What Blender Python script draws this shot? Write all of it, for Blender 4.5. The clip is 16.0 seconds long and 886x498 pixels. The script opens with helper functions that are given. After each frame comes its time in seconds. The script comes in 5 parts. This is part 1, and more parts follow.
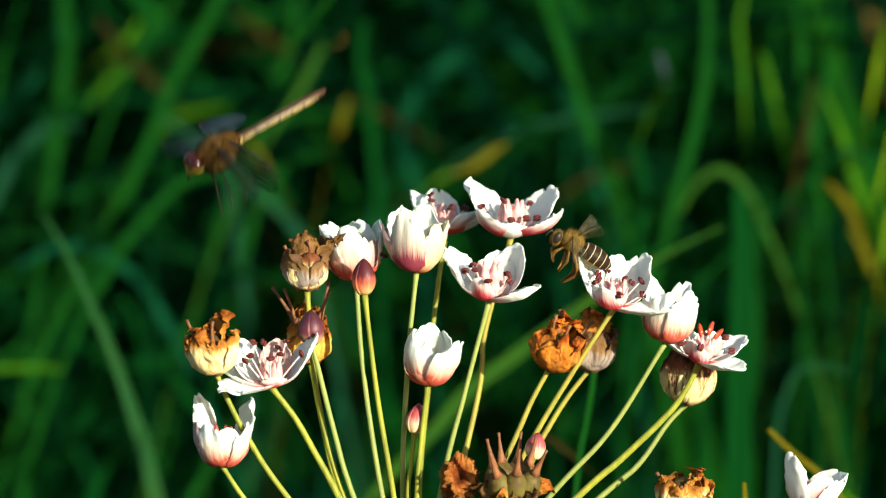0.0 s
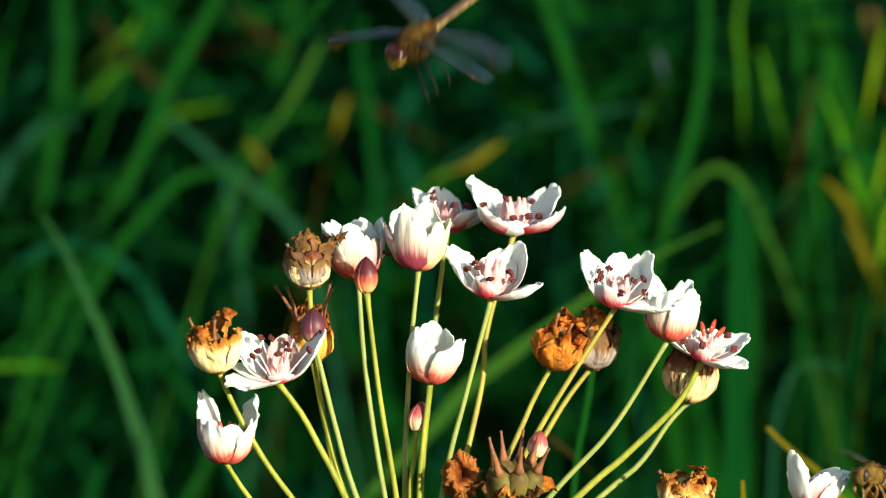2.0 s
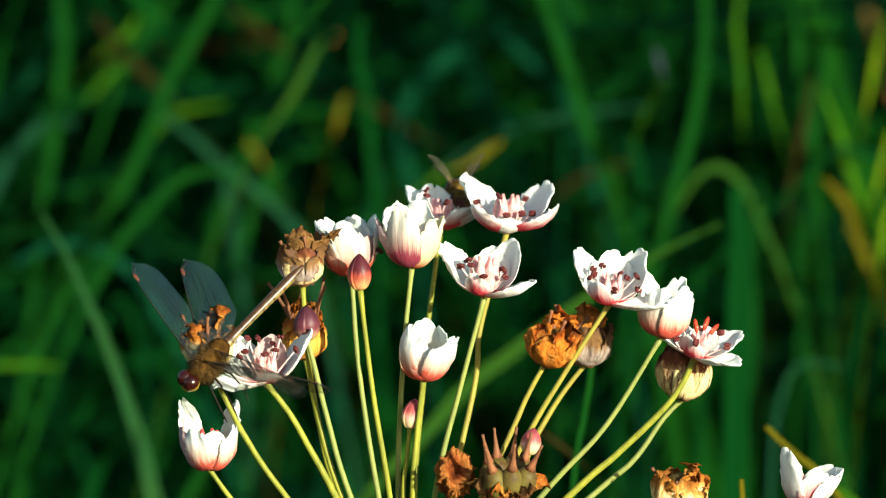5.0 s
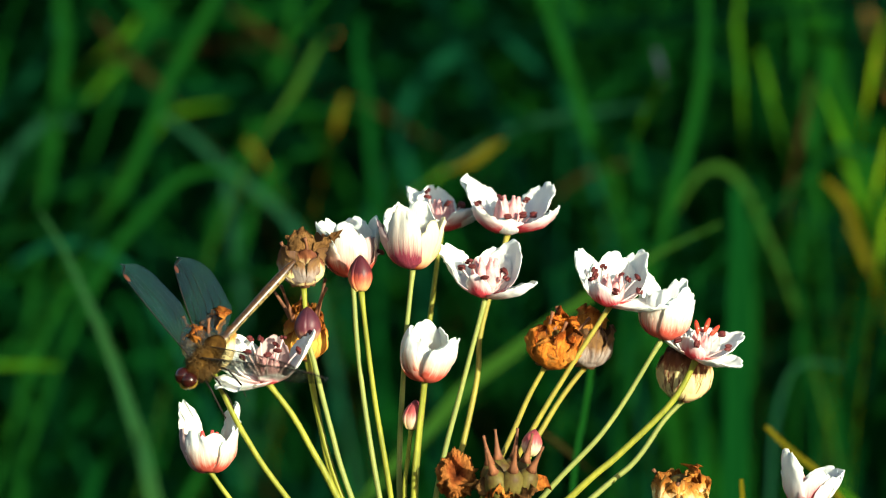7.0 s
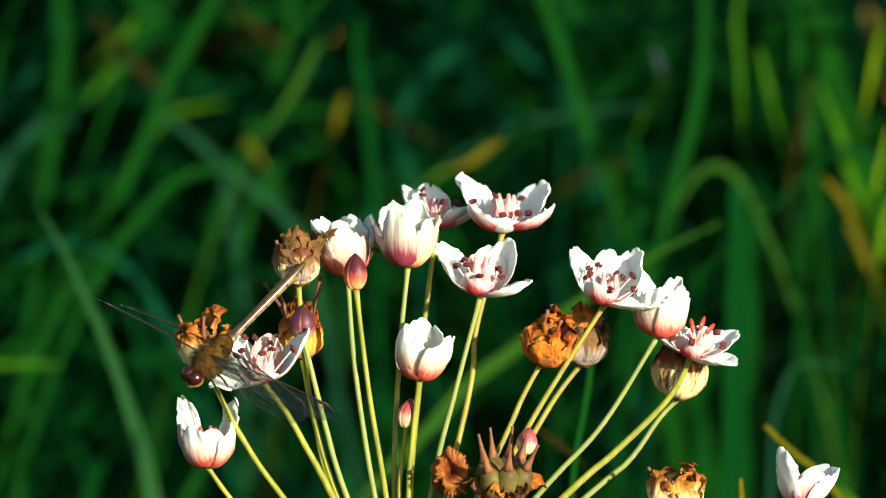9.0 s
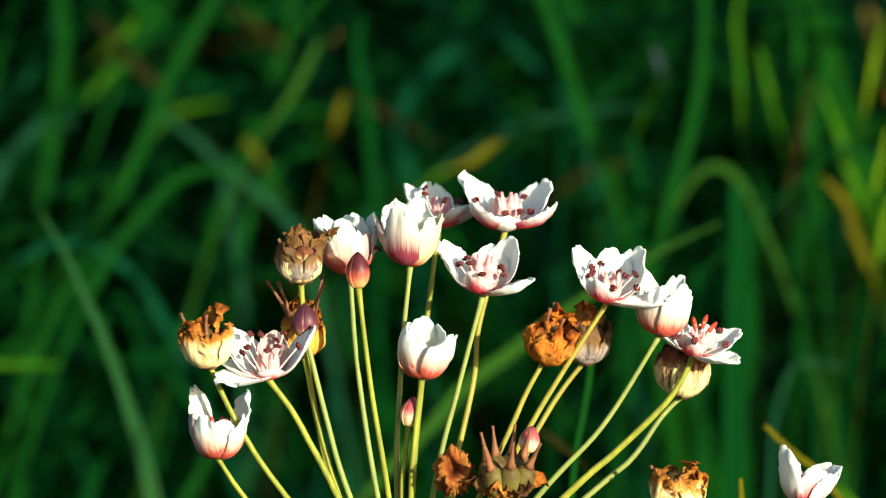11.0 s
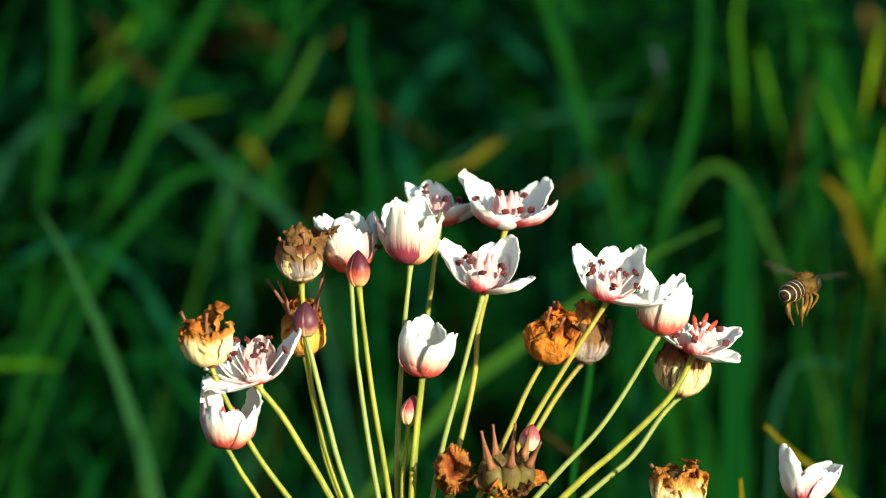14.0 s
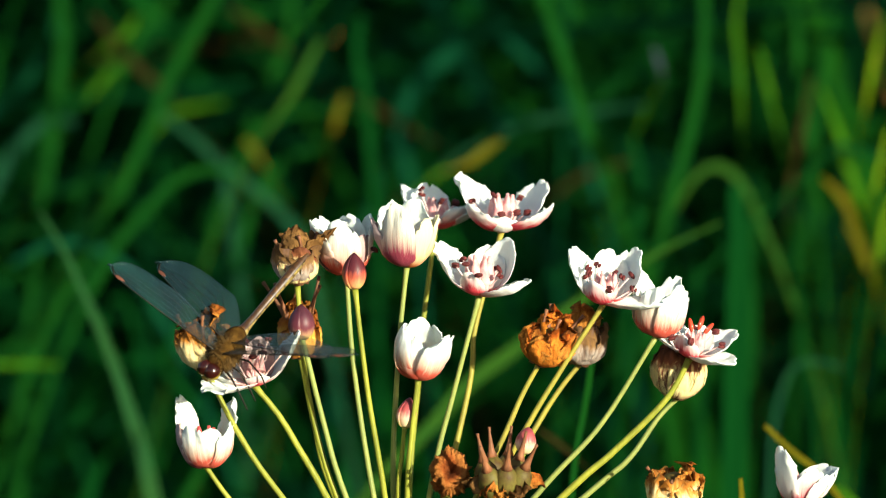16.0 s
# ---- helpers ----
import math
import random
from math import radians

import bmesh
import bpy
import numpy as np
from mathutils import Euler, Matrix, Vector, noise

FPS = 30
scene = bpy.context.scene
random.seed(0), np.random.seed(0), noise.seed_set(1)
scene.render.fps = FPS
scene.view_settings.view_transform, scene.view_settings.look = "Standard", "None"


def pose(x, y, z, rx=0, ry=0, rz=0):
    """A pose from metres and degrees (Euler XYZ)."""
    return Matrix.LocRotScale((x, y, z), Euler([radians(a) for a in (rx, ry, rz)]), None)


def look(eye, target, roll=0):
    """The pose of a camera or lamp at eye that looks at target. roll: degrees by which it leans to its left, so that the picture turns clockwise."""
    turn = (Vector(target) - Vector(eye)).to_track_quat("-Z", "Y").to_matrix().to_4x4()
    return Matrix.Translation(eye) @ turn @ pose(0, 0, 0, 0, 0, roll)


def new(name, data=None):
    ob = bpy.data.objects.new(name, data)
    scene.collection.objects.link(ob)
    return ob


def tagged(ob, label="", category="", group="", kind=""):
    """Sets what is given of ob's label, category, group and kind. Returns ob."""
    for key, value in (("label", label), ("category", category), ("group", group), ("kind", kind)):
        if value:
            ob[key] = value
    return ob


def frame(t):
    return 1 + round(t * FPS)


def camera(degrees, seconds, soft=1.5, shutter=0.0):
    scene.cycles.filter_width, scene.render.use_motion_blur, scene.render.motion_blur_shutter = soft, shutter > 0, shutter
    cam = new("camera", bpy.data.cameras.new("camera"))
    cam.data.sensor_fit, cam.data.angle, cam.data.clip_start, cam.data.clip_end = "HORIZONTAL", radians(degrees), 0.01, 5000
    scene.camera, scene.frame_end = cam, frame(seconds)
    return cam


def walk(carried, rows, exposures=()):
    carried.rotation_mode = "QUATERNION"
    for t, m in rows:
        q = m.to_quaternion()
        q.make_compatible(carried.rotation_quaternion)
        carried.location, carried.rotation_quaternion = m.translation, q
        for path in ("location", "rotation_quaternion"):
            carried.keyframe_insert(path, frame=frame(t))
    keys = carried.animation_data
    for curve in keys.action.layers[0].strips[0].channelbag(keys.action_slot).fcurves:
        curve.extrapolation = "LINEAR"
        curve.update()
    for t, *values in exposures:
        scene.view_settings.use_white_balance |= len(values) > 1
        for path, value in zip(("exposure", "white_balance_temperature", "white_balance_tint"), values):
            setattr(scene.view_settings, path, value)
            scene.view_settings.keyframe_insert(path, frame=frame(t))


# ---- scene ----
# A flowering rush in a reed bed at low evening sun, visited by a darter dragonfly and a honeybee.
# Places on the flower head are given on an upright grid of 0.14 mm steps through the head,
# 1568 steps wide and 882 high, seen square on by the camera, plus a depth in metres behind it.
REACH, TILT, LENS = 1.05, 6.0, 12.0
FOCUS = Vector((0, 0, 0.95))
AHEAD = Vector((0, math.cos(radians(TILT)), -math.sin(radians(TILT))))
UPWARD = Vector((0, math.sin(radians(TILT)), math.cos(radians(TILT))))
ASIDE = Vector((1, 0, 0))
EYE = FOCUS - AHEAD * REACH
STEP = 2 * REACH * math.tan(radians(LENS / 2)) / 1568


def at(x, y, deep=0.0):
    """A place on the grid: x steps to the right, y steps down, deep metres behind the head's plane."""
    d = (ASIDE * (x - 784) + UPWARD * (441 - y)) * STEP + AHEAD * REACH
    return EYE + d * ((REACH + deep) / REACH)


# camera on a tripod, long lens with a shallow focus
cam = camera(LENS, 16.0, soft=1.15, shutter=0.2)
cam.data.dof.use_dof = True
cam.data.dof.focus_distance = REACH - 0.010
cam.data.dof.aperture_fstop = 10.5


def drift(t):
    """How far the settling tripod has turned by t seconds, as a shift on the grid to the right and down."""
    ease = np.interp(t, (0, 1, 2, 3, 4, 6.5, 9, 11.5, 16), (0, 0.3, 0.52, 0.66, 0.74, 0.8, 0.97, 1, 1))
    return (ASIDE * 6.4 - UPWARD * 6.6) * (STEP * float(ease))


walk(cam, [(t, look(EYE, FOCUS + drift(t))) for t in (0, 0.5, 1, 1.5, 2, 3, 4, 6.5, 9, 11.5, 14, 16)], exposures=[(0.0, 1.12), (16.0, 1.12)])

# ---- light ----
SUN_ELEV, SUN_SIDE = 13.0, 38.0   # degrees above the horizon, degrees to the right of straight behind the camera
sun_way = Vector((math.sin(radians(SUN_SIDE)) * math.cos(radians(SUN_ELEV)),
                  -math.cos(radians(SUN_SIDE)) * math.cos(radians(SUN_ELEV)), math.sin(radians(SUN_ELEV))))
sun = new("sun", bpy.data.lights.new("sun", "SUN"))
sun.data.energy, sun.data.angle, sun.data.color = 5.0, radians(0.6), (0.94, 0.89, 0.68)
sun.matrix_world = look(FOCUS + sun_way * 20, FOCUS)
world = bpy.data.worlds.new("evening_sky")
scene.world = world
world.use_nodes = True
wn = world.node_tree
sky = wn.nodes.new("ShaderNodeTexSky")
sky.sky_type, sky.sun_disc = "NISHITA", False
sky.sun_elevation, sky.sun_rotation = radians(SUN_ELEV), radians(180 - SUN_SIDE)
wn.links.new(sky.outputs[0], wn.nodes["Background"].inputs["Color"])
wn.nodes["Background"].inputs["Strength"].default_value = 0.083


# ---- materials ----
class Nodes:
    """Short writing for node materials."""

    def __init__(self, name):
        self.mat = bpy.data.materials.new(name)
        self.mat.use_nodes = True
        self.tree = self.mat.node_tree
        self.bsdf = self.tree.nodes["Principled BSDF"]
        self.out = self.tree.nodes["Material Output"]

    def node(self, kind, **values):
        n = self.tree.nodes.new(kind)
        for k, v in values.items():
            n.inputs[k.replace("_", " ")].default_value = v
        return n

    def link(self, a, b):
        self.tree.links.new(a, b)

    def noise(self, scale, detail=4.0, rough=0.6, stretch=None, kind="Object"):
        n = self.node("ShaderNodeTexNoise", Scale=scale, Detail=detail, Roughness=rough)
        c = self.node("ShaderNodeTexCoord")
        if stretch:
            m = self.node("ShaderNodeMapping", Scale=stretch)
            self.link(c.outputs[kind], m.inputs["Vector"])
            self.link(m.outputs[0], n.inputs["Vector"])
        else:
            self.link(c.outputs[kind], n.inputs["Vector"])
        return n.outputs["Fac"]

    def ramp(self, fac, *stops):
        r = self.node("ShaderNodeValToRGB")
        while len(r.color_ramp.elements) < len(stops):
            r.color_ramp.elements.new(0.5)
        for e, (p, col) in zip(r.color_ramp.elements, stops):
            e.position, e.color = p, (*col, 1)
        self.link(fac, r.inputs[0])
        return r.outputs[0]

    def mix(self, fac, a, b, blend="MIX"):
        m = self.tree.nodes.new("ShaderNodeMix")
        m.data_type, m.blend_type = "RGBA", blend
        for v, s in ((fac, 0), (a, 6), (b, 7)):
            if isinstance(v, (int, float)):
                m.inputs[s].default_value = v
            elif isinstance(v, tuple):
                m.inputs[s].default_value = (*v, 1)
            else:
                self.link(v, m.inputs[s])
        return m.outputs[2]

    def math(self, op, a, b=0.0, clamp=False):
        m = self.tree.nodes.new("ShaderNodeMath")
        m.operation, m.use_clamp = op, clamp
        for i, v in enumerate((a, b)):
            if isinstance(v, (int, float)):
                m.inputs[i].default_value = v
            else:
                self.link(v, m.inputs[i])
        return m.outputs[0]

    def tint(self):
        """The grown-in map of a petal or blade: along, across, outer side, chance."""
        a = self.tree.nodes.new("ShaderNodeAttribute")
        a.attribute_name = "tint"
        s = self.tree.nodes.new("ShaderNodeSeparateColor")
        self.link(a.outputs["Color"], s.inputs[0])
        return s.outputs[0], s.outputs[1], s.outputs[2], a.outputs["Alpha"]

    def relief(self, height, strength, distance):
        b = self.node("ShaderNodeBump", Strength=strength, Distance=distance)
        self.link(height, b.inputs["Height"])
        self.link(b.outputs[0], self.bsdf.inputs["Normal"])
        return b.outputs[0]

    def done(self, colour, rough=0.5, glow_through=0.0, through_colour=None, gloss=0.4, sheen=0.0):
        b = self.bsdf
        if isinstance(colour, tuple):
            b.inputs["Base Color"].default_value = (*colour, 1)
        else:
            self.link(colour, b.inputs["Base Color"])
        if isinstance(rough, (int, float)):
            b.inputs["Roughness"].default_value = rough
        else:
            self.link(rough, b.inputs["Roughness"])
        b.inputs["Specular IOR Level"].default_value = gloss
        b.inputs["Sheen Weight"].default_value = sheen
        if glow_through:
            t = self.node("ShaderNodeBsdfTranslucent")
            c = through_colour or colour
            if isinstance(c, tuple):
                t.inputs[0].default_value = (*c, 1)
            else:
                self.link(c, t.inputs[0])
            m = self.node("ShaderNodeMixShader", Fac=glow_through)
            self.link(b.outputs[0], m.inputs[1])
            self.link(t.outputs[0], m.inputs[2])
            self.link(m.outputs[0], self.out.inputs["Surface"])
        return self.mat


def petal_material(name, pink, white=(0.85, 0.92, 0.90), deep=(0.70, 0.075, 0.08), glow=0.22, rib=0.0, cream=None):
    """White petal, flushed with red towards its base and along its back, with fine veins."""
    n = Nodes(name)
    s, w, side, chance = n.tint()
    root = n.math("SUBTRACT", 1.0, s, True)
    at_w = n.tree.nodes.new("ShaderNodeCombineXYZ")
    n.link(n.math("MULTIPLY", w, 11.0), at_w.inputs[0])
    n.link(n.math("MULTIPLY", s, 1.3), at_w.inputs[1])
    n.link(n.math("MULTIPLY", chance, 40.0), at_w.inputs[2])
    streak = n.node("ShaderNodeTexNoise", Scale=1.0, Detail=4.0, Roughness=0.65)
    n.link(at_w.outputs[0], streak.inputs["Vector"])
    vein = streak.outputs["Fac"]
    low = n.math("ADD", n.math("MULTIPLY", n.math("SUBTRACT", vein, 0.5), 0.55), root)
    outer = n.math("MULTIPLY", n.math("POWER", n.math("MAXIMUM", low, 0.0), 2.6), n.math("ADD", n.math("MULTIPLY", side, 1.0), 0.08))
    blush = n.math("ADD", outer, n.math("MULTIPLY", n.math("POWER", root, 7.0), 0.6))
    if rib:
        keel = n.math("MULTIPLY", n.math("POWER", n.math("SUBTRACT", 1.0, n.math("MULTIPLY", w, 0.85), True), 1.4), n.math("POWER", root, 0.8))
        blush = n.math("ADD", blush, n.math("MULTIPLY", n.math("MULTIPLY", keel, side), n.math("MULTIPLY", n.math("ADD", vein, 0.35), rib)))
    blush = n.math("MULTIPLY", blush, pink, True)
    body = n.mix(n.noise(160, 4), white, (white[0] * 0.93, white[1] * 0.92, white[2] * 0.90))
    body = n.mix(n.math("MULTIPLY", n.math("SUBTRACT", vein, 0.52, True), 1.6, True), body, (white[0] * 0.85, white[1] * 0.85, white[2] * 0.88))
    if cream:
        flush = n.math("MULTIPLY", n.math("ADD", n.math("SUBTRACT", root, 0.22), n.math("MULTIPLY", n.math("SUBTRACT", vein, 0.5), 0.5)), 1.5, True)
        body = n.mix(flush, body, cream)
    col = n.mix(blush, body, deep)
    n.relief(vein, 0.6, 0.0003)
    return n.done(col, 0.6, glow, col, 0.15, 0.0)


def withered_material(name, pale, brown, dark):
    """Papery dead petal: pale and striped below, rust to dark brown above."""
    n = Nodes(name)
    s, w, side, chance = n.tint()
    crease = n.noise(700, 5, 0.7, (1.0, 1.0, 0.2))
    blot = n.noise(220, 4, 0.6)
    along = n.math("ADD", n.math("MULTIPLY", s, 0.9), n.math("MULTIPLY", n.math("SUBTRACT", blot, 0.5), 1.1))
    col = n.ramp(along, (0.06, (0.40, 0.09, 0.05)), (0.2, pale), (0.60, pale), (0.80, brown), (1.0, dark))
    col = n.mix(n.math("MULTIPLY", n.math("POWER", crease, 2.0), 0.9, True), col, brown)
    ridge = n.math("POWER", n.math("SUBTRACT", 1.0, n.math("ABSOLUTE", n.math("SUBTRACT", n.math("MULTIPLY", crease, 2.0), 1.0)), True), 30.0)
    col = n.mix(n.math("MULTIPLY", ridge, 0.42, True), col, dark)
    n.relief(n.math("ADD", n.math("SUBTRACT", crease, n.math("MULTIPLY", ridge, 0.4)), blot), 0.8, 0.0006)
    return n.done(col, 0.8, 0.08, col, 0.08)


def papery_material(name, base, cream, tip, streak, bands=7.0, bold=4.5, until=0.60):
    """Dead petal still pale below: flushed at the base, cream with streaks along it, browned at the tip."""
    n = Nodes(name)
    s, w, side, chance = n.tint()
    at_w = n.tree.nodes.new("ShaderNodeCombineXYZ")
    n.link(n.math("MULTIPLY", w, bands), at_w.inputs[0])
    n.link(n.math("MULTIPLY", s, 1.6), at_w.inputs[1])
    n.link(n.math("MULTIPLY", chance, 40.0), at_w.inputs[2])
    lines = n.node("ShaderNodeTexNoise", Scale=1.0, Detail=4.0, Roughness=0.65)
    n.link(at_w.outputs[0], lines.inputs["Vector"])
    blot = n.noise(240, 4, 0.6)
    along = n.math("ADD", s, n.math("ADD", n.math("MULTIPLY", n.math("SUBTRACT", blot, 0.5), 0.35), n.math("MULTIPLY", n.math("SUBTRACT", lines.outputs["Fac"], 0.5), 0.4)))
    col = n.ramp(along, (0.02, base), (0.24, cream), (until, cream), (until + 0.18, tip), (1.0, (tip[0] * 0.35, tip[1] * 0.3, tip[2] * 0.3)))
    col = n.mix(n.math("MULTIPLY", n.math("SUBTRACT", lines.outputs["Fac"], 0.5, True), bold, True), col, streak)
    n.relief(n.math("ADD", blot, lines.outputs["Fac"]), 0.7, 0.0005)
    return n.done(col, 0.75, 0.12, col, 0.1)


M_CREAM = papery_material("papery_cream", (0.55, 0.11, 0.04), (0.84, 0.70, 0.36), (0.46, 0.17, 0.025), (0.62, 0.36, 0.10))
M_PALE_DRY = papery_material("papery_grey", (0.26, 0.09, 0.06), (0.36, 0.30, 0.26), (0.22, 0.12, 0.045), (0.15, 0.085, 0.06), until=0.45)
M_AMBER_DRY = papery_material("papery_amber", (0.50, 0.06, 0.02), (0.78, 0.40, 0.07), (0.40, 0.12, 0.016), (0.46, 0.14, 0.02))
M_STREAKED = papery_material("papery_streaked", (0.40, 0.09, 0.06), (0.74, 0.62, 0.30), (0.20, 0.07, 0.03), (0.16, 0.055, 0.03), 3.6, 9.0)
M_PETAL_IN = petal_material("petal_inner", 0.7)
M_PETAL_OUT = petal_material("petal_outer", 1.5, (0.85, 0.91, 0.89), (0.64, 0.060, 0.085), rib=1.3)
M_PETAL_CUP = petal_material("petal_cup", 2.1, (0.76, 0.84, 0.82), (0.64, 0.110, 0.075), 0.24, cream=(0.84, 0.72, 0.46))
# dark base: purple veins together with shade painted over the lower third
M_PETAL_VEINED_SHADED = petal_material("petal_veined_shaded", 2.4, (0.76, 0.80, 0.72), (0.27, 0.045, 0.075), 0.2, rib=0.30, cream=(0.80, 0.71, 0.48))
M_PETAL_AGED = petal_material("petal_yellowing", 1.1, (0.80, 0.74, 0.46), (0.66, 0.14, 0.03), 0.2)


def bud_material(name, *stops):
    """Shut bud: its colours run from the base to the tip, in streaks."""
    n = Nodes(name)
    s, w, side, chance = n.tint()
    streak = n.noise(900, 4, 0.65, (1.0, 1.0, 0.15))
    along = n.math("ADD", s, n.math("MULTIPLY", n.math("SUBTRACT", streak, 0.5), 0.55))
    col = n.ramp(along, *stops)
    n.relief(streak, 0.4, 0.0002)
    return n.done(col, 0.45, 0.03, col, 0.3)


M_BUD_PINK = bud_material("bud_pink", (0.0, (0.62, 0.52, 0.24)), (0.35, (0.74, 0.46, 0.34)), (0.6, (0.42, 0.085, 0.085)), (1.0, (0.16, 0.025, 0.04)))
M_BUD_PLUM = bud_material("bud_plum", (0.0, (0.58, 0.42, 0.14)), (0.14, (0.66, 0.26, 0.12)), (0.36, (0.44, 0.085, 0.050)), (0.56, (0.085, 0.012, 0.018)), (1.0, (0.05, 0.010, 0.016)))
M_BUD_VIOLET = bud_material("bud_violet", (0.0, (0.40, 0.32, 0.10)), (0.18, (0.34, 0.18, 0.12)), (0.36, (0.12, 0.028, 0.04)), (0.75, (0.06, 0.014, 0.026)), (1.0, (0.045, 0.012, 0.018)))
M_DRY = withered_material("withered_petal", (0.82, 0.62, 0.26), (0.50, 0.18, 0.024), (0.06, 0.020, 0.006))
M_BROWN = withered_material("brown_petal", (0.24, 0.125, 0.042), (0.15, 0.070, 0.022), (0.04, 0.016, 0.006))
M_HUSK = withered_material("husk_crust", (0.44, 0.17, 0.040), (0.22, 0.055, 0.012), (0.045, 0.010, 0.004))
M_UMBER = withered_material("umber_petal", (0.54, 0.22, 0.038), (0.32, 0.09, 0.014), (0.055, 0.018, 0.006))
# aged mauve petal, darkened further to carry the shade on side petals
M_PETAL_MAUVE_SHADED = petal_material("petal_mauve_shaded", 1.3, (0.44, 0.32, 0.32), (0.26, 0.040, 0.055), 0.08)
M_RUST = withered_material("rust_petal", (0.64, 0.215, 0.026), (0.40, 0.085, 0.010), (0.07, 0.018, 0.004))


def plain(name, a, b, scale, rough=0.5, bump=0.3, height=0.0003, glow=0.0, gloss=0.2, sheen=0.0, stretch=None):
    n = Nodes(name)
    f = n.noise(scale, 5, 0.65, stretch)
    spot = n.math("MULTIPLY", n.math("SUBTRACT", f, 0.36, True), 3.4, True)
    patch = n.math("MULTIPLY", n.math("SUBTRACT", n.noise(scale * 0.21, 3), 0.38, True), 2.4, True)
    col = n.mix(patch, n.mix(spot, a, b), b)
    n.relief(f, bump, height)
    return n.done(col, rough, glow, col, gloss, sheen)


n = Nodes("stalk_skin")
grain = n.noise(420, 5, 0.65, (1, 1, 0.15))
info = n.tree.nodes.new("ShaderNodeObjectInfo")
col = n.mix(n.math("MULTIPLY", n.math("SUBTRACT", grain, 0.3, True), 2.4, True), (0.31, 0.32, 0.034), (0.125, 0.145, 0.018))
old = n.math("MULTIPLY", n.math("GREATER_THAN", info.outputs["Random"], 0.72), n.math("MULTIPLY", n.noise(26, 3), 0.9))
col = n.mix(old, col, (0.34, 0.25, 0.055))
col = n.mix(n.math("MULTIPLY", n.math("LESS_THAN", info.outputs["Random"], 0.3), 0.55), col, (0.22, 0.28, 0.10))
n.relief(grain, 0.3, 0.0002)
M_STALK = n.done(col, 0.5, 0.03, col, 0.25)
M_CARPEL = plain("carpel_skin", (0.82, 0.66, 0.60), (0.64, 0.20, 0.23), 620, 0.5, 0.3, 0.0002, 0.1)
M_CARPEL_RED = plain("carpel_red", (0.70, 0.20, 0.17), (0.55, 0.03, 0.04), 500, 0.5, 0.3, 0.0002, 0.1)
M_FILAMENT = plain("filament_skin", (0.84, 0.76, 0.74), (0.72, 0.46, 0.46), 500, 0.5, 0.2, 0.0001, 0.1)
M_ANTHER = plain("anther_skin", (0.15, 0.026, 0.026), (0.05, 0.010, 0.010), 1400, 0.6, 0.6, 0.0002)
M_ANTHER_RED = plain("anther_red", (0.50, 0.06, 0.02), (0.34, 0.03, 0.015), 1400, 0.5, 0.5, 0.0002)
M_BEAK = plain("dry_beak", (0.26, 0.100, 0.042), (0.10, 0.042, 0.020), 600, 0.65, 0.5, 0.0003, 0.0, 0.3, 0.0, (1, 1, 0.2))
M_FOLLICLE = plain("seed_pod_skin", (0.15, 0.14, 0.028), (0.060, 0.030, 0.010), 260, 0.58, 0.5, 0.0003)


def blade_material(name, light, mid, dark, dead=(0.30, 0.17, 0.05), deadness=0.08):
    """Grass blade: fine ribs along it, each blade of its own green, some tips dying back, dappled sun and shade painted
    on.
    """
    n = Nodes(name)
    s, w, side, chance = n.tint()
    info = n.tree.nodes.new("ShaderNodeNewGeometry")
    pick = info.outputs["Random Per Island"]
    tone = n.ramp(n.math("FRACT", n.math("MULTIPLY", pick, 7.0)), (0.0, (0.40, 0.60, 0.86)), (0.4, (0.48, 0.62, 0.60)), (0.7, (0.66, 0.64, 0.38)), (1.0, (1.0, 0.68, 0.28)))
    col = n.mix(1.0, n.ramp(pick, (0.0, dark), (0.5, mid), (0.9, light), (1.0, light)), tone, "MULTIPLY")
    rib = n.noise(60, 4, 0.6, (6.0, 6.0, 0.4))
    col = n.mix(n.math("MULTIPLY", rib, 0.7), col, dark)
    old = n.math("GREATER_THAN", n.math("ADD", n.math("MULTIPLY", s, 0.35), n.math("FRACT", n.math("MULTIPLY", pick, 17.0))), 1.22 - deadness)
    col = n.mix(n.math("MULTIPLY", old, 0.8), col, dead)
    # yellowed mottling and dark blotches paint dappled sun and shade along the blade
    sun_mottle = n.math("MULTIPLY", n.math("SUBTRACT", n.noise(38, 3, 0.6), 0.47, True), 4.0, True)
    col = n.mix(n.math("MULTIPLY", sun_mottle, 0.5), col, n.mix(1.0, col, (1.7, 1.25, 0.7), "MULTIPLY"))
    shade_blotch = n.math("MULTIPLY", n.math("SUBTRACT", n.noise(24, 3, 0.6), 0.5, True), 5.0, True)
    col = n.mix(n.math("MULTIPLY", shade_blotch, 0.7), col, dark)
    n.relief(rib, 0.4, 0.0008)
    return n.done(col, 0.7, 0.2, col, 0.0)


M_GRASS = blade_material("grass_mixed", (0.008, 0.104, 0.013), (0.0028, 0.038, 0.009), (0.0006, 0.009, 0.005), deadness=-0.07)
M_GRASS_FINE = blade_material("grass_fine", (0.009, 0.118, 0.016), (0.004, 0.062, 0.014), (0.002, 0.030, 0.009), deadness=-0.2)
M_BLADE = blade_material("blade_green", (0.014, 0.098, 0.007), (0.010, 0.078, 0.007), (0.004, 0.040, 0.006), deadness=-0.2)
# lit copy of the green blade: sunlight is put into the paler colour
M_BLADE_LIT = blade_material("blade_sunlit_green", (0.046, 0.125, 0.014), (0.036, 0.105, 0.012), (0.022, 0.070, 0.008), deadness=-0.2)
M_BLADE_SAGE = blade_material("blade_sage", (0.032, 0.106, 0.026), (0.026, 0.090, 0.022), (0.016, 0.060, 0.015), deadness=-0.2)
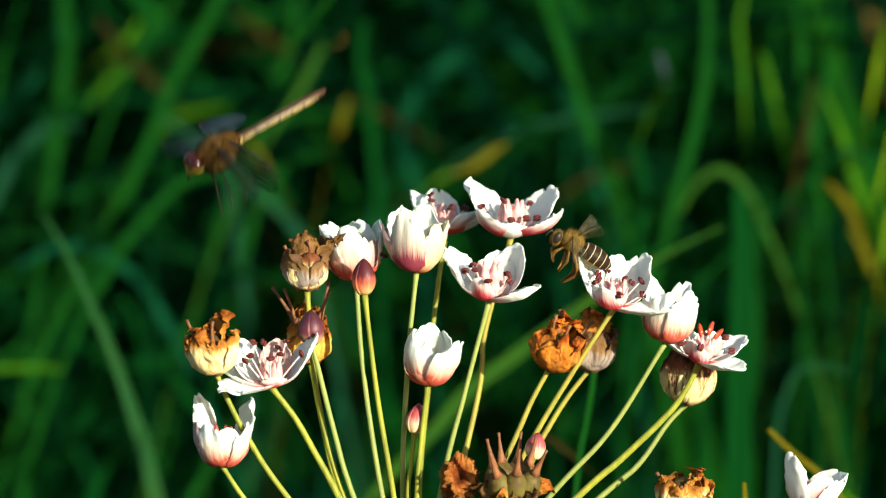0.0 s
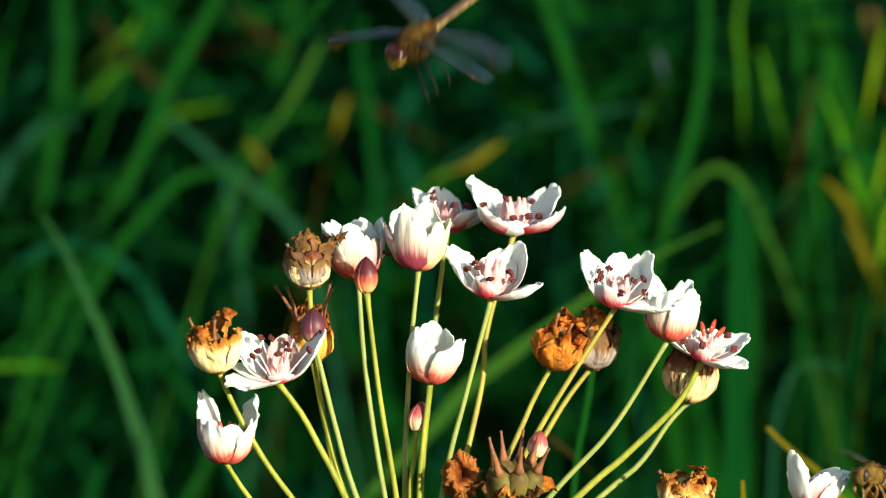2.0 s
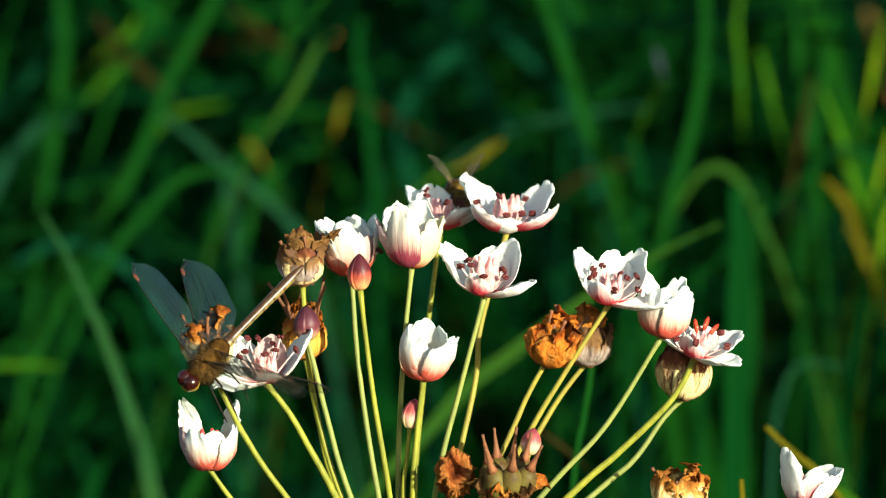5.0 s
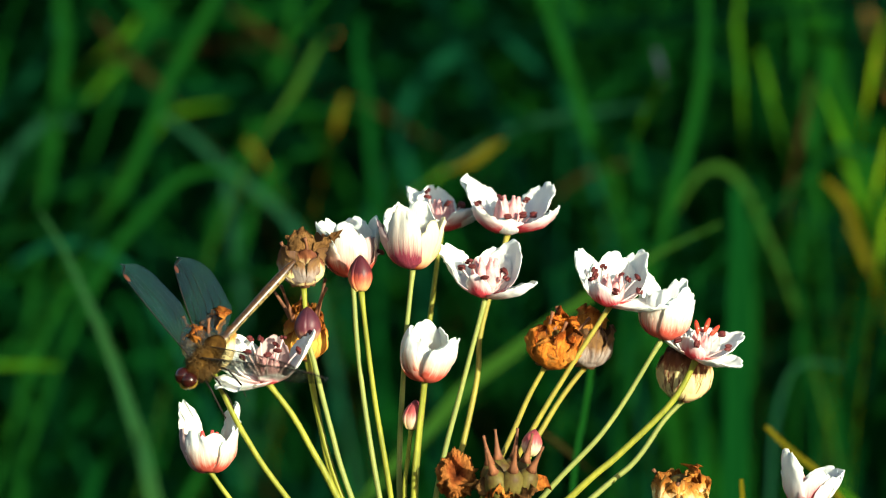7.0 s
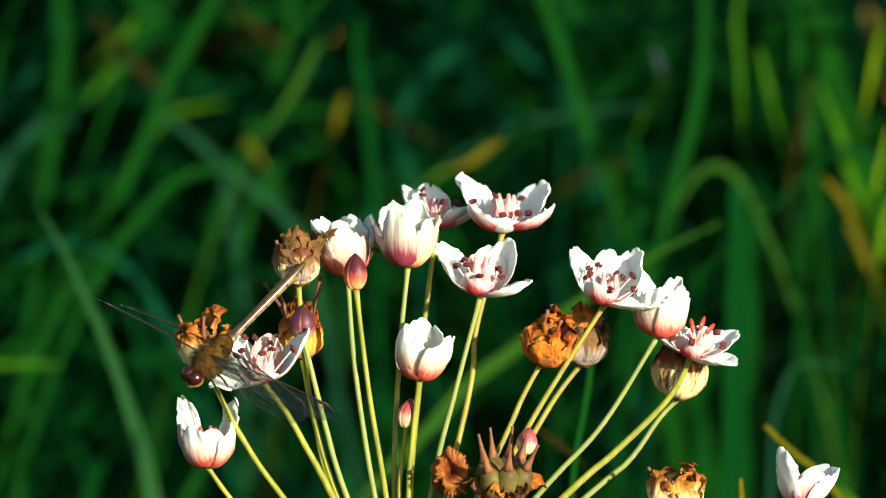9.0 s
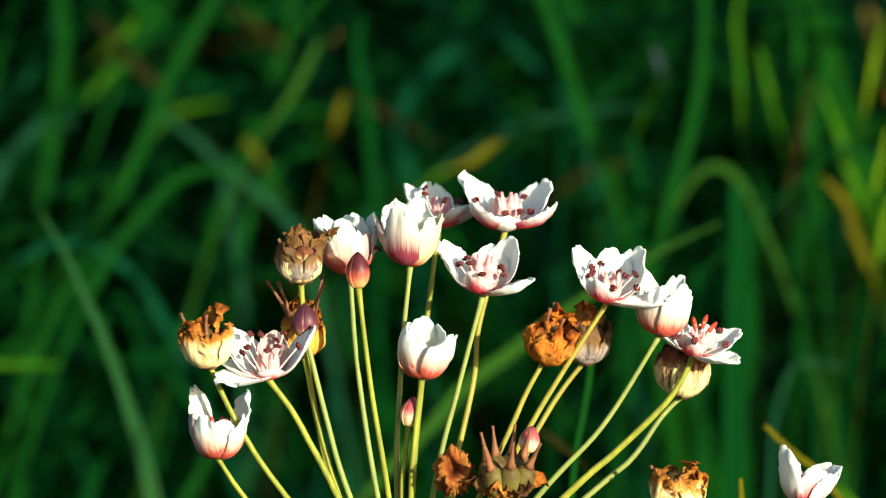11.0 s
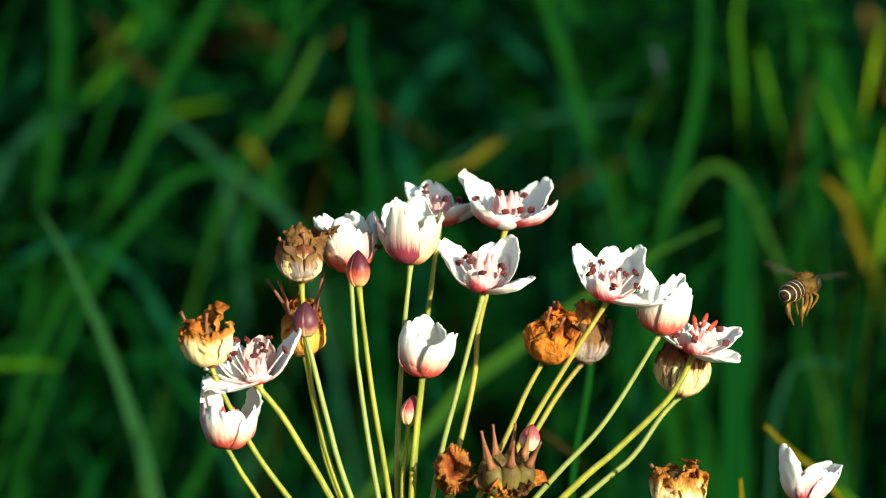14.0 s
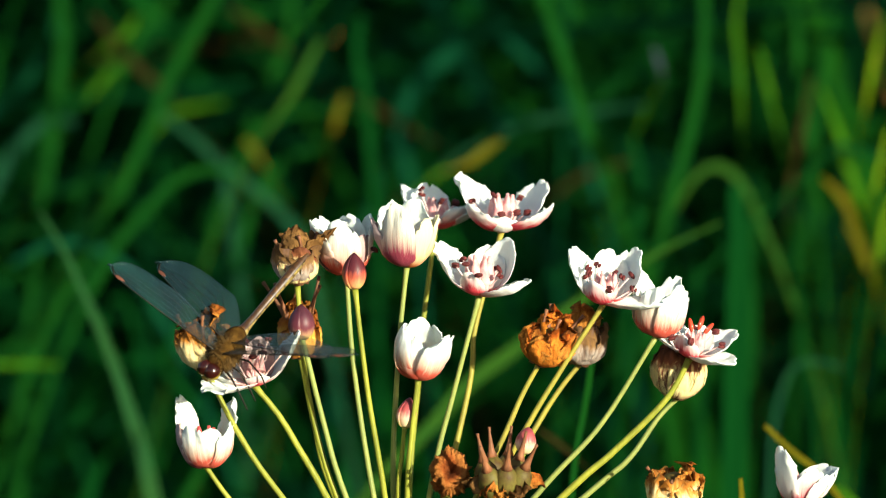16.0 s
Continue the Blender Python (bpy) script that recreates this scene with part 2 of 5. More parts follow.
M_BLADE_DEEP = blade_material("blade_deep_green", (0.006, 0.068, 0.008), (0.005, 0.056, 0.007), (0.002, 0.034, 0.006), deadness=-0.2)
M_BLADE_BLUE = blade_material("blade_bluegreen", (0.008, 0.082, 0.030), (0.007, 0.070, 0.026), (0.003, 0.042, 0.018), deadness=-0.2)
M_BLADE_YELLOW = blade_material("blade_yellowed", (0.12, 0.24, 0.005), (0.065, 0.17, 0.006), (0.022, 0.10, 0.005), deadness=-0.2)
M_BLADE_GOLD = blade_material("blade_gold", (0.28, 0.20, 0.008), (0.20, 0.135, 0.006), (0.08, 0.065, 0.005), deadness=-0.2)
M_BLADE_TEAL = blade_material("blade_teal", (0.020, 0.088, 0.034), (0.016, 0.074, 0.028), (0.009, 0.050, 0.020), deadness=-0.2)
# yellow-green raised in brightness to paint patches of dappled sun
M_BLADE_LIME = blade_material("blade_lime_sunlit", (0.26, 0.34, 0.006), (0.20, 0.28, 0.006), (0.09, 0.16, 0.005), deadness=-0.2)
M_BLADE_GREY = blade_material("blade_bleached", (0.07, 0.085, 0.11), (0.055, 0.07, 0.085), (0.035, 0.042, 0.05), deadness=-0.2)
M_BLADE_DEAD = blade_material("blade_dead", (0.050, 0.030, 0.007), (0.040, 0.025, 0.006), (0.022, 0.017, 0.005), deadness=-0.2)

soil = Nodes("damp_soil")
c1 = soil.noise(3.0, 6)
c2 = soil.noise(45.0, 6)
soil_col = soil.mix(c1, (0.014, 0.036, 0.009), (0.030, 0.028, 0.012))
soil_col = soil.mix(soil.math("MULTIPLY", c2, 0.6), soil_col, (0.010, 0.018, 0.006))
soil.relief(c2, 0.8, 0.02)
M_SOIL = soil.done(soil_col, 0.9)


# ---- building helpers ----
def mesh_of(name, verts, faces, material, tints=None, smooth=True):
    me = bpy.data.meshes.new(name)
    me.from_pydata([tuple(v) for v in verts], [], faces)
    me.materials.append(material)
    if tints is not None:
        lay = me.color_attributes.new("tint", "FLOAT_COLOR", "POINT")
        lay.data.foreach_set("color", np.array(tints, dtype=np.float32).ravel())
    if smooth:
        me.shade_smooth()
    me.update()
    return me


def part(name, me, parent, m=None, label=""):
    """One mesh as an object of its own under a thing or a part."""
    ob = new(name, me)
    ob.parent = parent
    ob.matrix_basis = m or Matrix()
    return tagged(ob, label)


def thing(name, m, label, category, group=""):
    ob = new(name)
    ob.empty_display_size = 0.01
    ob.matrix_basis = m
    return tagged(ob, label, category, group)


def join(*pieces):
    """Joins lists of (verts, faces) into one."""
    vs, fs = [], []
    for v, f in pieces:
        k = len(vs)
        vs += v
        fs += [tuple(i + k for i in q) for q in f]
    return vs, fs


def spline(pts, n):
    """n points on a smooth curve through pts (Catmull-Rom)."""
    p = [Vector(q) for q in pts]
    p = [2 * p[0] - p[1]] + p + [2 * p[-1] - p[-2]]
    out = []
    for i in range(n):
        u = i / (n - 1) * (len(p) - 3)
        k = min(int(u), len(p) - 4)
        t = u - k
        a, b, c, d = p[k:k + 4]
        out.append(0.5 * ((2 * b) + (c - a) * t + (2 * a - 5 * b + 4 * c - d) * t * t + (3 * b - a - 3 * c + d) * t ** 3))
    return out


def tube(pts, radii, sides=8):
    """A round rod along pts, closed at both ends."""
    n = len(pts)
    vs, fs = [], []
    side = None
    for i, p in enumerate(pts):
        t = (pts[min(i + 1, n - 1)] - pts[max(i - 1, 0)]).normalized()
        if side is None:
            side = t.orthogonal().normalized()
        side = (side - t * side.dot(t)).normalized()
        other = t.cross(side)
        r = radii[i] if isinstance(radii, (list, tuple)) else radii
        for k in range(sides):
            a = 2 * math.pi * k / sides
            vs.append(p + side * (math.cos(a) * r) + other * (math.sin(a) * r))
    for i in range(n - 1):
        for k in range(sides):
            k2 = (k + 1) % sides
            fs.append((i * sides + k, i * sides + k2, (i + 1) * sides + k2, (i + 1) * sides + k))
    fs.append(tuple(range(sides - 1, -1, -1)))
    fs.append(tuple((n - 1) * sides + k for k in range(sides)))
    return vs, fs


def lathe(profile, sides=14, squash=1.0, axis="X"):
    """Turns a profile of (along, radius) round the axis."""
    vs, fs = [], []
    for a, r in profile:
        for k in range(sides):
            q = 2 * math.pi * k / sides
            c, s = r * math.cos(q), r * math.sin(q) * squash
            vs.append(Vector((a, c, s)) if axis == "X" else Vector((c, s, a)))
    n = len(profile)
    for i in range(n - 1):
        for k in range(sides):
            k2 = (k + 1) % sides
            fs.append((i * sides + k, i * sides + k2, (i + 1) * sides + k2, (i + 1) * sides + k))
    fs.append(tuple(range(sides - 1, -1, -1)))
    fs.append(tuple((n - 1) * sides + k for k in range(sides)))
    return vs, fs


def ball(centre, radii, turn=None, rings=8, sides=12):
    vs, fs = [], []
    for i in range(rings + 1):
        a = math.pi * (0.02 + 0.96 * i / rings)
        for k in range(sides):
            b = 2 * math.pi * k / sides
            v = Vector((radii[0] * math.cos(a), radii[1] * math.sin(a) * math.cos(b), radii[2] * math.sin(a) * math.sin(b)))
            vs.append(Vector(centre) + (turn @ v if turn else v))
    for i in range(rings):
        for k in range(sides):
            k2 = (k + 1) % sides
            fs.append((i * sides + k, i * sides + k2, (i + 1) * sides + k2, (i + 1) * sides + k))
    fs.append(tuple(range(sides - 1, -1, -1)))
    fs.append(tuple(rings * sides + k for k in range(sides)))
    return vs, fs


def sheet(rows, cols, spot, thick, tint):
    """A thin closed leaf or petal. spot(s, w) gives the middle place and normal at s along and w across."""
    vs, ts, fs = [], [], []
    for side in (0, 1):
        for i in range(rows):
            for j in range(cols):
                s, w = i / (rows - 1), 2 * j / (cols - 1) - 1
                p, nrm = spot(s, w)
                vs.append(p + nrm * (thick * (0.5 - side) * (1 - 0.6 * abs(w))))
                ts.append(tint(s, w, side))
    h = rows * cols
    for i in range(rows - 1):
        for j in range(cols - 1):
            a = i * cols + j
            q = (a, a + 1, a + cols + 1, a + cols)
            fs.append(q)
            fs.append(tuple(h + k for k in reversed(q)))
    rim = [j for j in range(cols)] + [i * cols + cols - 1 for i in range(1, rows)]
    rim += [(rows - 1) * cols + j for j in range(cols - 2, -1, -1)] + [i * cols for i in range(rows - 2, 0, -1)]
    for a, b in zip(rim, rim[1:] + rim[:1]):
        fs.append((a, h + a, h + b, b))
    return vs, fs, ts


# ---- ground and far field ----
def ground_sheet():
    """One sheet out to the horizon, gently uneven near the plant."""
    vs, fs = [], []
    ring = [0.0, 0.25, 0.5, 0.9, 1.5, 2.4, 4, 7, 12, 25, 60, 150, 400]
    sides = 48
    for r in ring:
        for k in range(sides):
            a = 2 * math.pi * k / sides
            p = Vector((r * math.cos(a), 1.0 + r * math.sin(a), 0))
            p.z = 0.03 * noise.noise(p * 0.8) if r < 60 else 0.0
            vs.append(p)
    for i in range(len(ring) - 1):
        for k in range(sides):
            k2 = (k + 1) % sides
            fs.append((i * sides + k, (i + 1) * sides + k, (i + 1) * sides + k2, i * sides + k2))
    ob = new("ground", mesh_of("ground", vs, fs, M_SOIL))
    tagged(ob, "damp dark marsh soil under tall grass", "ground", "", "structure")


ground_sheet()


def blade(pts, widths, face, seed=0, rows=14, cols=3, twist=0.35):
    """A grass blade along pts: keeled, tapering, twisting a little. widths: half widths along it."""
    line = spline(pts, rows) if len(pts) < rows else pts
    rnd = random.Random(seed)
    wob = rnd.uniform(0, 9)

    def spot(s, w):
        i = min(int(round(s * (rows - 1))), rows - 1)
        t = (line[min(i + 1, rows - 1)] - line[max(i - 1, 0)]).normalized()
        f = Vector(face) + Vector((math.sin(wob + s * 2.2), 0, math.cos(wob * 1.7 + s * 2.0))) * twist
        nrm = (f - t * f.dot(t)).normalized()
        u = s * (len(widths) - 1)
        k = min(int(u), len(widths) - 2)
        half = widths[k] * (1 - (u - k)) + widths[k + 1] * (u - k)
        return line[i] + t.cross(nrm) * (half * w) - nrm * (half * 0.35 * (1 - abs(w))), nrm
    c = rnd.random()
    return sheet(rows, cols, spot, 0.0004, lambda s, w, side: (s, abs(w), side, c))


# ---- the flowering rush ----
HUB = at(735, 1160, 0.0)
ROOT = Vector((HUB.x, HUB.y, 0.0))
rush = thing("flowering_rush", Matrix.Translation(ROOT), "flowering rush with white and pink umbel, some heads withered brown", "flower")
VIEW = -AHEAD


def axis_of(right, up, near):
    return (ASIDE * right + UPWARD * up + VIEW * near).normalized()


def head_matrix(place, axis, spin=0.0):
    """Head space: z along the flower's axis, x towards the viewer's side."""
    z = axis.normalized()
    x = VIEW - z * VIEW.dot(z)
    if x.length < 0.2:
        x = -UPWARD - z * (-UPWARD).dot(z)
    x.normalize()
    y = z.cross(x)
    m = Matrix((x, y, z)).transposed().to_4x4()
    return Matrix.Translation(place) @ m @ Matrix.Rotation(radians(spin), 4, "Z")


def tepal(name, material, length, half, bend, hollow, ruffle, seed, rows=19, cols=13, blunt=0.62, notch=0.0, fine=0.0):
    """A hollow petal. bend: its angles off the flower's axis at the base, middle and tip. Grows from the origin along +x and +z."""
    line, r, z = [], 0.0006, 0.0
    for i in range(rows):
        s = i / (rows - 1)
        if s < 0.4:
            a = bend[0] + (bend[1] - bend[0]) * (s / 0.4) ** 0.8
        else:
            a = bend[1] + (bend[2] - bend[1]) * ((s - 0.4) / 0.6)
        line.append((r, z, radians(a)))
        r += math.sin(radians(a)) * length / (rows - 1)
        z += math.cos(radians(a)) * length / (rows - 1)
    off = Vector((seed * 3.7, seed * 1.3, seed * 0.7))

    def spot(s, w):
        cut = s * (1 - 0.19 * w * w * s ** 3) - (notch * max(0, noise.noise(Vector((w * 3.1, seed, 2)))) + notch * 0.22 * noise.noise(Vector((w * 8.5, seed, 5)))) * s ** 6
        u = cut * (rows - 1)
        k = min(int(u), rows - 2)
        f = u - k
        r, z, a = (line[k][j] * (1 - f) + line[k + 1][j] * f for j in range(3))
        wide = half * math.sin(math.pi * (0.06 + 0.76 * min(max(s, 0), 1) ** 0.9)) ** blunt
        n_in = Vector((-math.cos(a), 0, math.sin(a)))
        p = Vector((r, 0, z)) + Vector((0, w * wide, 0)) * (1 - 0.18 * hollow * abs(w)) + n_in * (hollow * wide * w * w)
        p += n_in * (ruffle * s * s * noise.noise(Vector((s * 2.6, w * 2.2, 0)) + off))
        p += n_in * (ruffle * 0.35 * s * noise.noise(Vector((s * 7, w * 6, 3)) + off))
        p += n_in * (ruffle * 0.42 * s * abs(w) * noise.noise(Vector((s * 15, w * 4, 7)) + off))
        p += n_in * (fine * s * noise.noise(Vector((s * 9, w * 17, 1)) + off))
        side = n_in - Vector((0, 1, 0)) * (1.6 * hollow * w)
        return p, side.normalized()
    c = random.Random(seed).random()
    vs, fs, ts = sheet(rows, cols, spot, 0.00035, lambda s, w, sd: (s, abs(w), sd, c))
    return mesh_of(name, vs, fs, material, ts)


def stalk(name, route, deep, thick, label=""):
    """A flower's stalk from the hub to the end of its route, with a swollen top."""
    pts = [HUB] + [at(x, y, deep * (0.35 + 0.65 * min(1, (1160 - y) / max(1, 1160 - route[-1][1])))) for x, y in route]
    line = [p - HUB for p in spline(pts, 26)]
    radii = [thick * (1.15 - 0.3 * i / 25) for i in range(26)]
    radii[-2] *= 1.15
    radii[-1] *= 1.45
    vs, fs = tube(line, radii, 9)
    ob = part(name, mesh_of(name, vs, fs, M_STALK), rush, Matrix.Translation(HUB - ROOT), label)
    return ob, line[-1], (line[-1] - line[-3]).normalized()


def stamen_mesh(tall, seed, red=False):
    rnd = random.Random(seed)
    line = spline([(0.0012, 0, 0.001), (0.0022, rnd.uniform(-.0004, .0004), tall * 0.5), (0.0036, rnd.uniform(-.0008, .0008), tall)], 7)
    return mesh_of("filament", *tube(line, [0.00028, 0.00026, 0.00024, 0.00022, 0.0002, 0.0002, 0.00018], 6), M_FILAMENT), line[-1]


ANTHER = mesh_of("anther", *join(ball((0, 0.00042, 0), (0.00105, 0.00050, 0.00055), None, 6, 8), ball((0, -0.00042, 0), (0.00105, 0.00050, 0.00055), None, 6, 8)), M_ANTHER)
ANTHER_RED = mesh_of("anther", *ball((0, 0, 0), (0.0020, 0.00066, 0.00066), None, 6, 8), M_ANTHER_RED)


def carpel_mesh(material):
    prof = [(0.0, 0.0009), (0.0014, 0.00158), (0.0032, 0.00166), (0.0048, 0.00116), (0.0060, 0.00058), (0.0070, 0.00030)]
    return mesh_of("carpel", *lathe(prof, 8, 0.8, "Z"), material)


CARPEL, CARPEL_RED = carpel_mesh(M_CARPEL), carpel_mesh(M_CARPEL_RED)


def grown_flower(route, deep, axis, petals, seed, stamens=9, spread=(6, 34), tall=(0.0068, 0.0100), carpel=1.0, red=(), thick=0.00068, label="", hollow=0.36, carpel_look=None):
    """A flower petal by petal: (azimuth from the viewer's side towards the right, middle angle, tip angle, length and half width in millimetres, material)."""
    ob, end, way = stalk("flower", route, deep, thick, label)
    m = head_matrix(end, axis_of(*axis))
    for k, (azimuth, mid, tip, length, half, material) in enumerate(petals):
        me = tepal("petal", material, length * 0.001, half * 0.001, (93, mid, tip), hollow, 0.000085 * length, seed * 10 + k, blunt=0.5, notch=0.13)
        part("petal", me, ob, m @ Matrix.Rotation(radians(azimuth), 4, "Z") @ Matrix.Translation((0.0004 * (k % 2), 0, 0.0003 * (1 - k % 3))))
    rnd = random.Random(seed)
    for k in range(stamens):
        me, tip = stamen_mesh(rnd.uniform(*tall), seed * 20 + k)
        turn = m @ Matrix.Rotation(radians(360 / stamens * k + rnd.uniform(-9, 9)), 4, "Z") @ Matrix.Rotation(radians(rnd.uniform(*spread)), 4, "Y")
        part("stamen", me, ob, turn)
        part("anther", ANTHER, ob, turn @ Matrix.Translation(tip) @ Euler((rnd.uniform(-1, 1), rnd.uniform(-0.6, 0.6), rnd.uniform(0, 3))).to_matrix().to_4x4(), "dark red anther")
    for k in range(6):
        turn = m @ Matrix.Rotation(radians(60 * k + 30), 4, "Z") @ Matrix.Translation((0.0011, 0, 0.0006)) @ Matrix.Rotation(radians(9), 4, "Y")
        part("carpel", carpel_look or CARPEL, ob, turn @ Matrix.Scale(carpel, 4))
    for azimuth, lean, high in red:
        turn = m @ Matrix.Rotation(radians(azimuth), 4, "Z") @ Matrix.Rotation(radians(lean), 4, "Y")
        part("stamen", mesh_of("filament", *tube([Vector((0.001, 0, 0.001)), Vector((0.0012, 0, high * 0.0005)), Vector((0.001, 0, high * 0.001))], 0.00022, 6), M_FILAMENT), ob, turn)
        part("anther", ANTHER_RED, ob, turn @ Matrix.Translation((0.0016, 0, high * 0.001)) @ Matrix.Rotation(radians(-62), 4, "Y"), "long bright red anther")
    return ob


def beak_mesh(tall, lean, seed, thick=0.00105):
    rnd = random.Random(seed)
    line = spline([(0.0016, 0, 0.0), (0.0028, 0, tall * 0.45), (0.0028 + lean * 0.5, rnd.uniform(-.0006, .0006), tall * 0.75), (0.0028 + lean, rnd.uniform(-.0012, .0012), tall)], 9)
    return mesh_of("beak", *tube(line, [thick * 1.3, thick * 1.4, thick * 1.25, thick * 0.95, thick * 0.66, thick * 0.46, thick * 0.38, thick * 0.34, thick * 0.5], 7), M_BEAK)


def withered(route, deep, axis, spin, size=1.0, seed=1, material=None, beaks=5, beak_tall=0.016, beak_lean=0.002, mids=None, tips=None, flaps=0, thick=0.00068, label="", half=0.0062, length=0.0150, rust=False, flap=None, blunt=0.5, crease=0.0026, notch=0.28, front=None):
    """A dead flower head: creased petals shut round the ripening pods, whose beaks stick out."""
    ob, end, way = stalk("seed_head", route, deep, thick, label)
    m = head_matrix(end, axis_of(*axis), spin)
    rnd = random.Random(seed)
    for k in range(6):
        mid = (mids[k] if mids else rnd.uniform(2, 12))
        tip = (tips[k] if tips else rnd.uniform(-22, 2))
        me = tepal("withered_petal", front if (front and k == 0) else M_RUST if (rust and k % 2 == 0) else (material or M_DRY), length * size * rnd.uniform(0.86, 1.05), half * size, (95, mid, tip), 0.36, crease * size, seed * 10 + k, rows=22, cols=19, blunt=blunt, notch=notch, fine=0.0007)
        part("withered_petal", me, ob, m @ Matrix.Rotation(radians(60 * k), 4, "Z") @ Matrix.Translation((0.0004 * (k % 2), 0, 0.0003 * (k % 2))))
    if isinstance(flaps, int):
        flaps = [(360 * k / flaps + rnd.uniform(-20, 20), rnd.uniform(-14, 20), rnd.uniform(10, 80), 1.0) for k in range(flaps)]
    for k, (azimuth, mid, tip, grow) in enumerate(flaps):
        me = tepal("withered_petal", flap or (M_RUST if rust else M_UMBER), 0.0088 * size * grow, 0.0042 * size * grow ** 0.5, (-6, mid, tip), 0.5, 0.0045, seed * 33 + k, rows=14, cols=9, notch=0.2)
        part("withered_petal", me, ob, m @ Matrix.Rotation(radians(azimuth), 4, "Z") @ Matrix.Translation((0.0030, 0, 0.0066 * size)), "curled rusty petal tip")
    for k in range(beaks):
        me = beak_mesh(beak_tall * size * rnd.uniform(0.82, 1.08), beak_lean * rnd.uniform(0.3, 1.6), seed * 40 + k)
        part("beak", me, ob, m @ Matrix.Rotation(radians(360 * k / beaks + rnd.uniform(-12, 12)), 4, "Z"), "dry brown beak of a seed pod")
    core = ball((0, 0, 0.0055 * size), (0.0042 * size, 0.0042 * size, 0.0052 * size), None, 8, 12)
    part("pod", mesh_of("pod", *core, M_FOLLICLE), ob, m)
    return ob


def bud(route, deep, axis, spin, tall, wide, seed, material, thick=0.0007, label=""):
    """A closed bud: three petals wrapped over one another into a pointed egg."""
    ob, end, way = stalk("bud", route, deep, thick, label)
    m = head_matrix(end, axis_of(*axis), spin)
    for k in range(3):
        def spot(s, w, k=k):
            r = wide * math.sin(math.pi * min(0.995, 0.10 + 0.90 * s ** 0.92)) ** 0.72
            r = max(r, wide * 0.03) * (1 + 0.045 * w + 0.03 * k)
            a = w * radians(76)
            out = Vector((math.cos(a), math.sin(a), 0))
            return out * r + Vector((0, 0, tall * s)), -(out + Vector((0, 0, (s - 0.4) * 0.8))).normalized()
        c = random.Random(seed + k).random()
        vs, fs, ts = sheet(16, 11, spot, 0.00022, lambda s, w, sd: (s, abs(w), sd, c))
        part("petal", mesh_of("petal", vs, fs, material, ts), ob, m @ Matrix.Rotation(radians(120 * k), 4, "Z"))
    return ob


# the stem below the head, and the papery bracts round the hub
sv, sf = tube([p - ROOT for p in spline([ROOT + Vector((0.004, 0.006, -0.03)), ROOT + Vector((0.003, 0.004, 0.3)), ROOT + Vector((0.001, 0.001, 0.6)), HUB], 20)], [0.0042 - 0.0014 * i / 19 for i in range(20)], 10)
part("stem", mesh_of("stem", sv, sf, M_STALK), rush, None, "round green stem")
for k in range(3):
    me = tepal("bract", M_DRY, 0.024, 0.004, (60, 35, 50), 0.4, 0.001, 900 + k)
    part("bract", me, rush, Matrix.Translation(HUB - ROOT) @ Matrix.Rotation(radians(120 * k + 40), 4, "Z"), "papery brown bract")

# open flowers
flower_top = grown_flower([(842, 720), (858, 590), (905, 418)], 0.012, (0.03, 0.98, 0.14), [(236, 34, 30, 19.5, 6.6, M_PETAL_IN), (300, 58, 6, 13, 5.6, M_PETAL_OUT), (352, 60, 8, 9, 5, M_PETAL_IN), (78, 70, 10, 15.5, 7, M_PETAL_OUT), (122, 42, 12, 18.5, 7.2, M_PETAL_IN), (180, 40, 20, 11, 5, M_PETAL_OUT)], 11, carpel=1.25)
flower_mid = grown_flower([(782, 860), (820, 705), (866, 531)], -0.008, (0.0, 0.98, 0.18), [(240, 36, 32, 18, 5.8, M_PETAL_IN), (330, 34, -6, 9, 3.6, M_PETAL_OUT), (66, 76, 40, 14.5, 6, M_PETAL_IN), (132, 26, 8, 17, 6.6, M_PETAL_IN), (165, 30, 18, 15, 5.6, M_PETAL_OUT), (215, 50, 30, 10, 4.6, M_PETAL_OUT)], 12, carpel=1.3)
flower_back = grown_flower([(742, 860), (758, 680), (767, 570), (788, 412)], 0.022, (0.06, 0.99, 0.04), [(242, 40, 18, 15, 6.4, M_PETAL_IN), (205, 20, 4, 14, 6, M_PETAL_IN), (60, 50, 28, 10.5, 5, M_PETAL_OUT), (104, 58, 40, 14, 5.8, M_PETAL_IN), (150, 60, 40, 11, 5, M_PETAL_OUT), (330, 66, 50, 8, 4.4, M_PETAL_OUT)], 13, 6, spread=(2, 16))
flower_right = grown_flower([(930, 800), (1010, 665), (1087, 546)], -0.010, (0.06, 0.97, 0.24), [(238, 32, 18, 17, 5.4, M_PETAL_IN), (325, 40, -4, 9.5, 4.6, M_PETAL_OUT), (66, 86, 64, 15.5, 5.8, M_PETAL_IN), (128, 26, 8, 17, 6.2, M_PETAL_IN), (178, 26, 6, 15.5, 6, M_PETAL_IN), (215, 40, 24, 11, 5, M_PETAL_OUT)], 14)
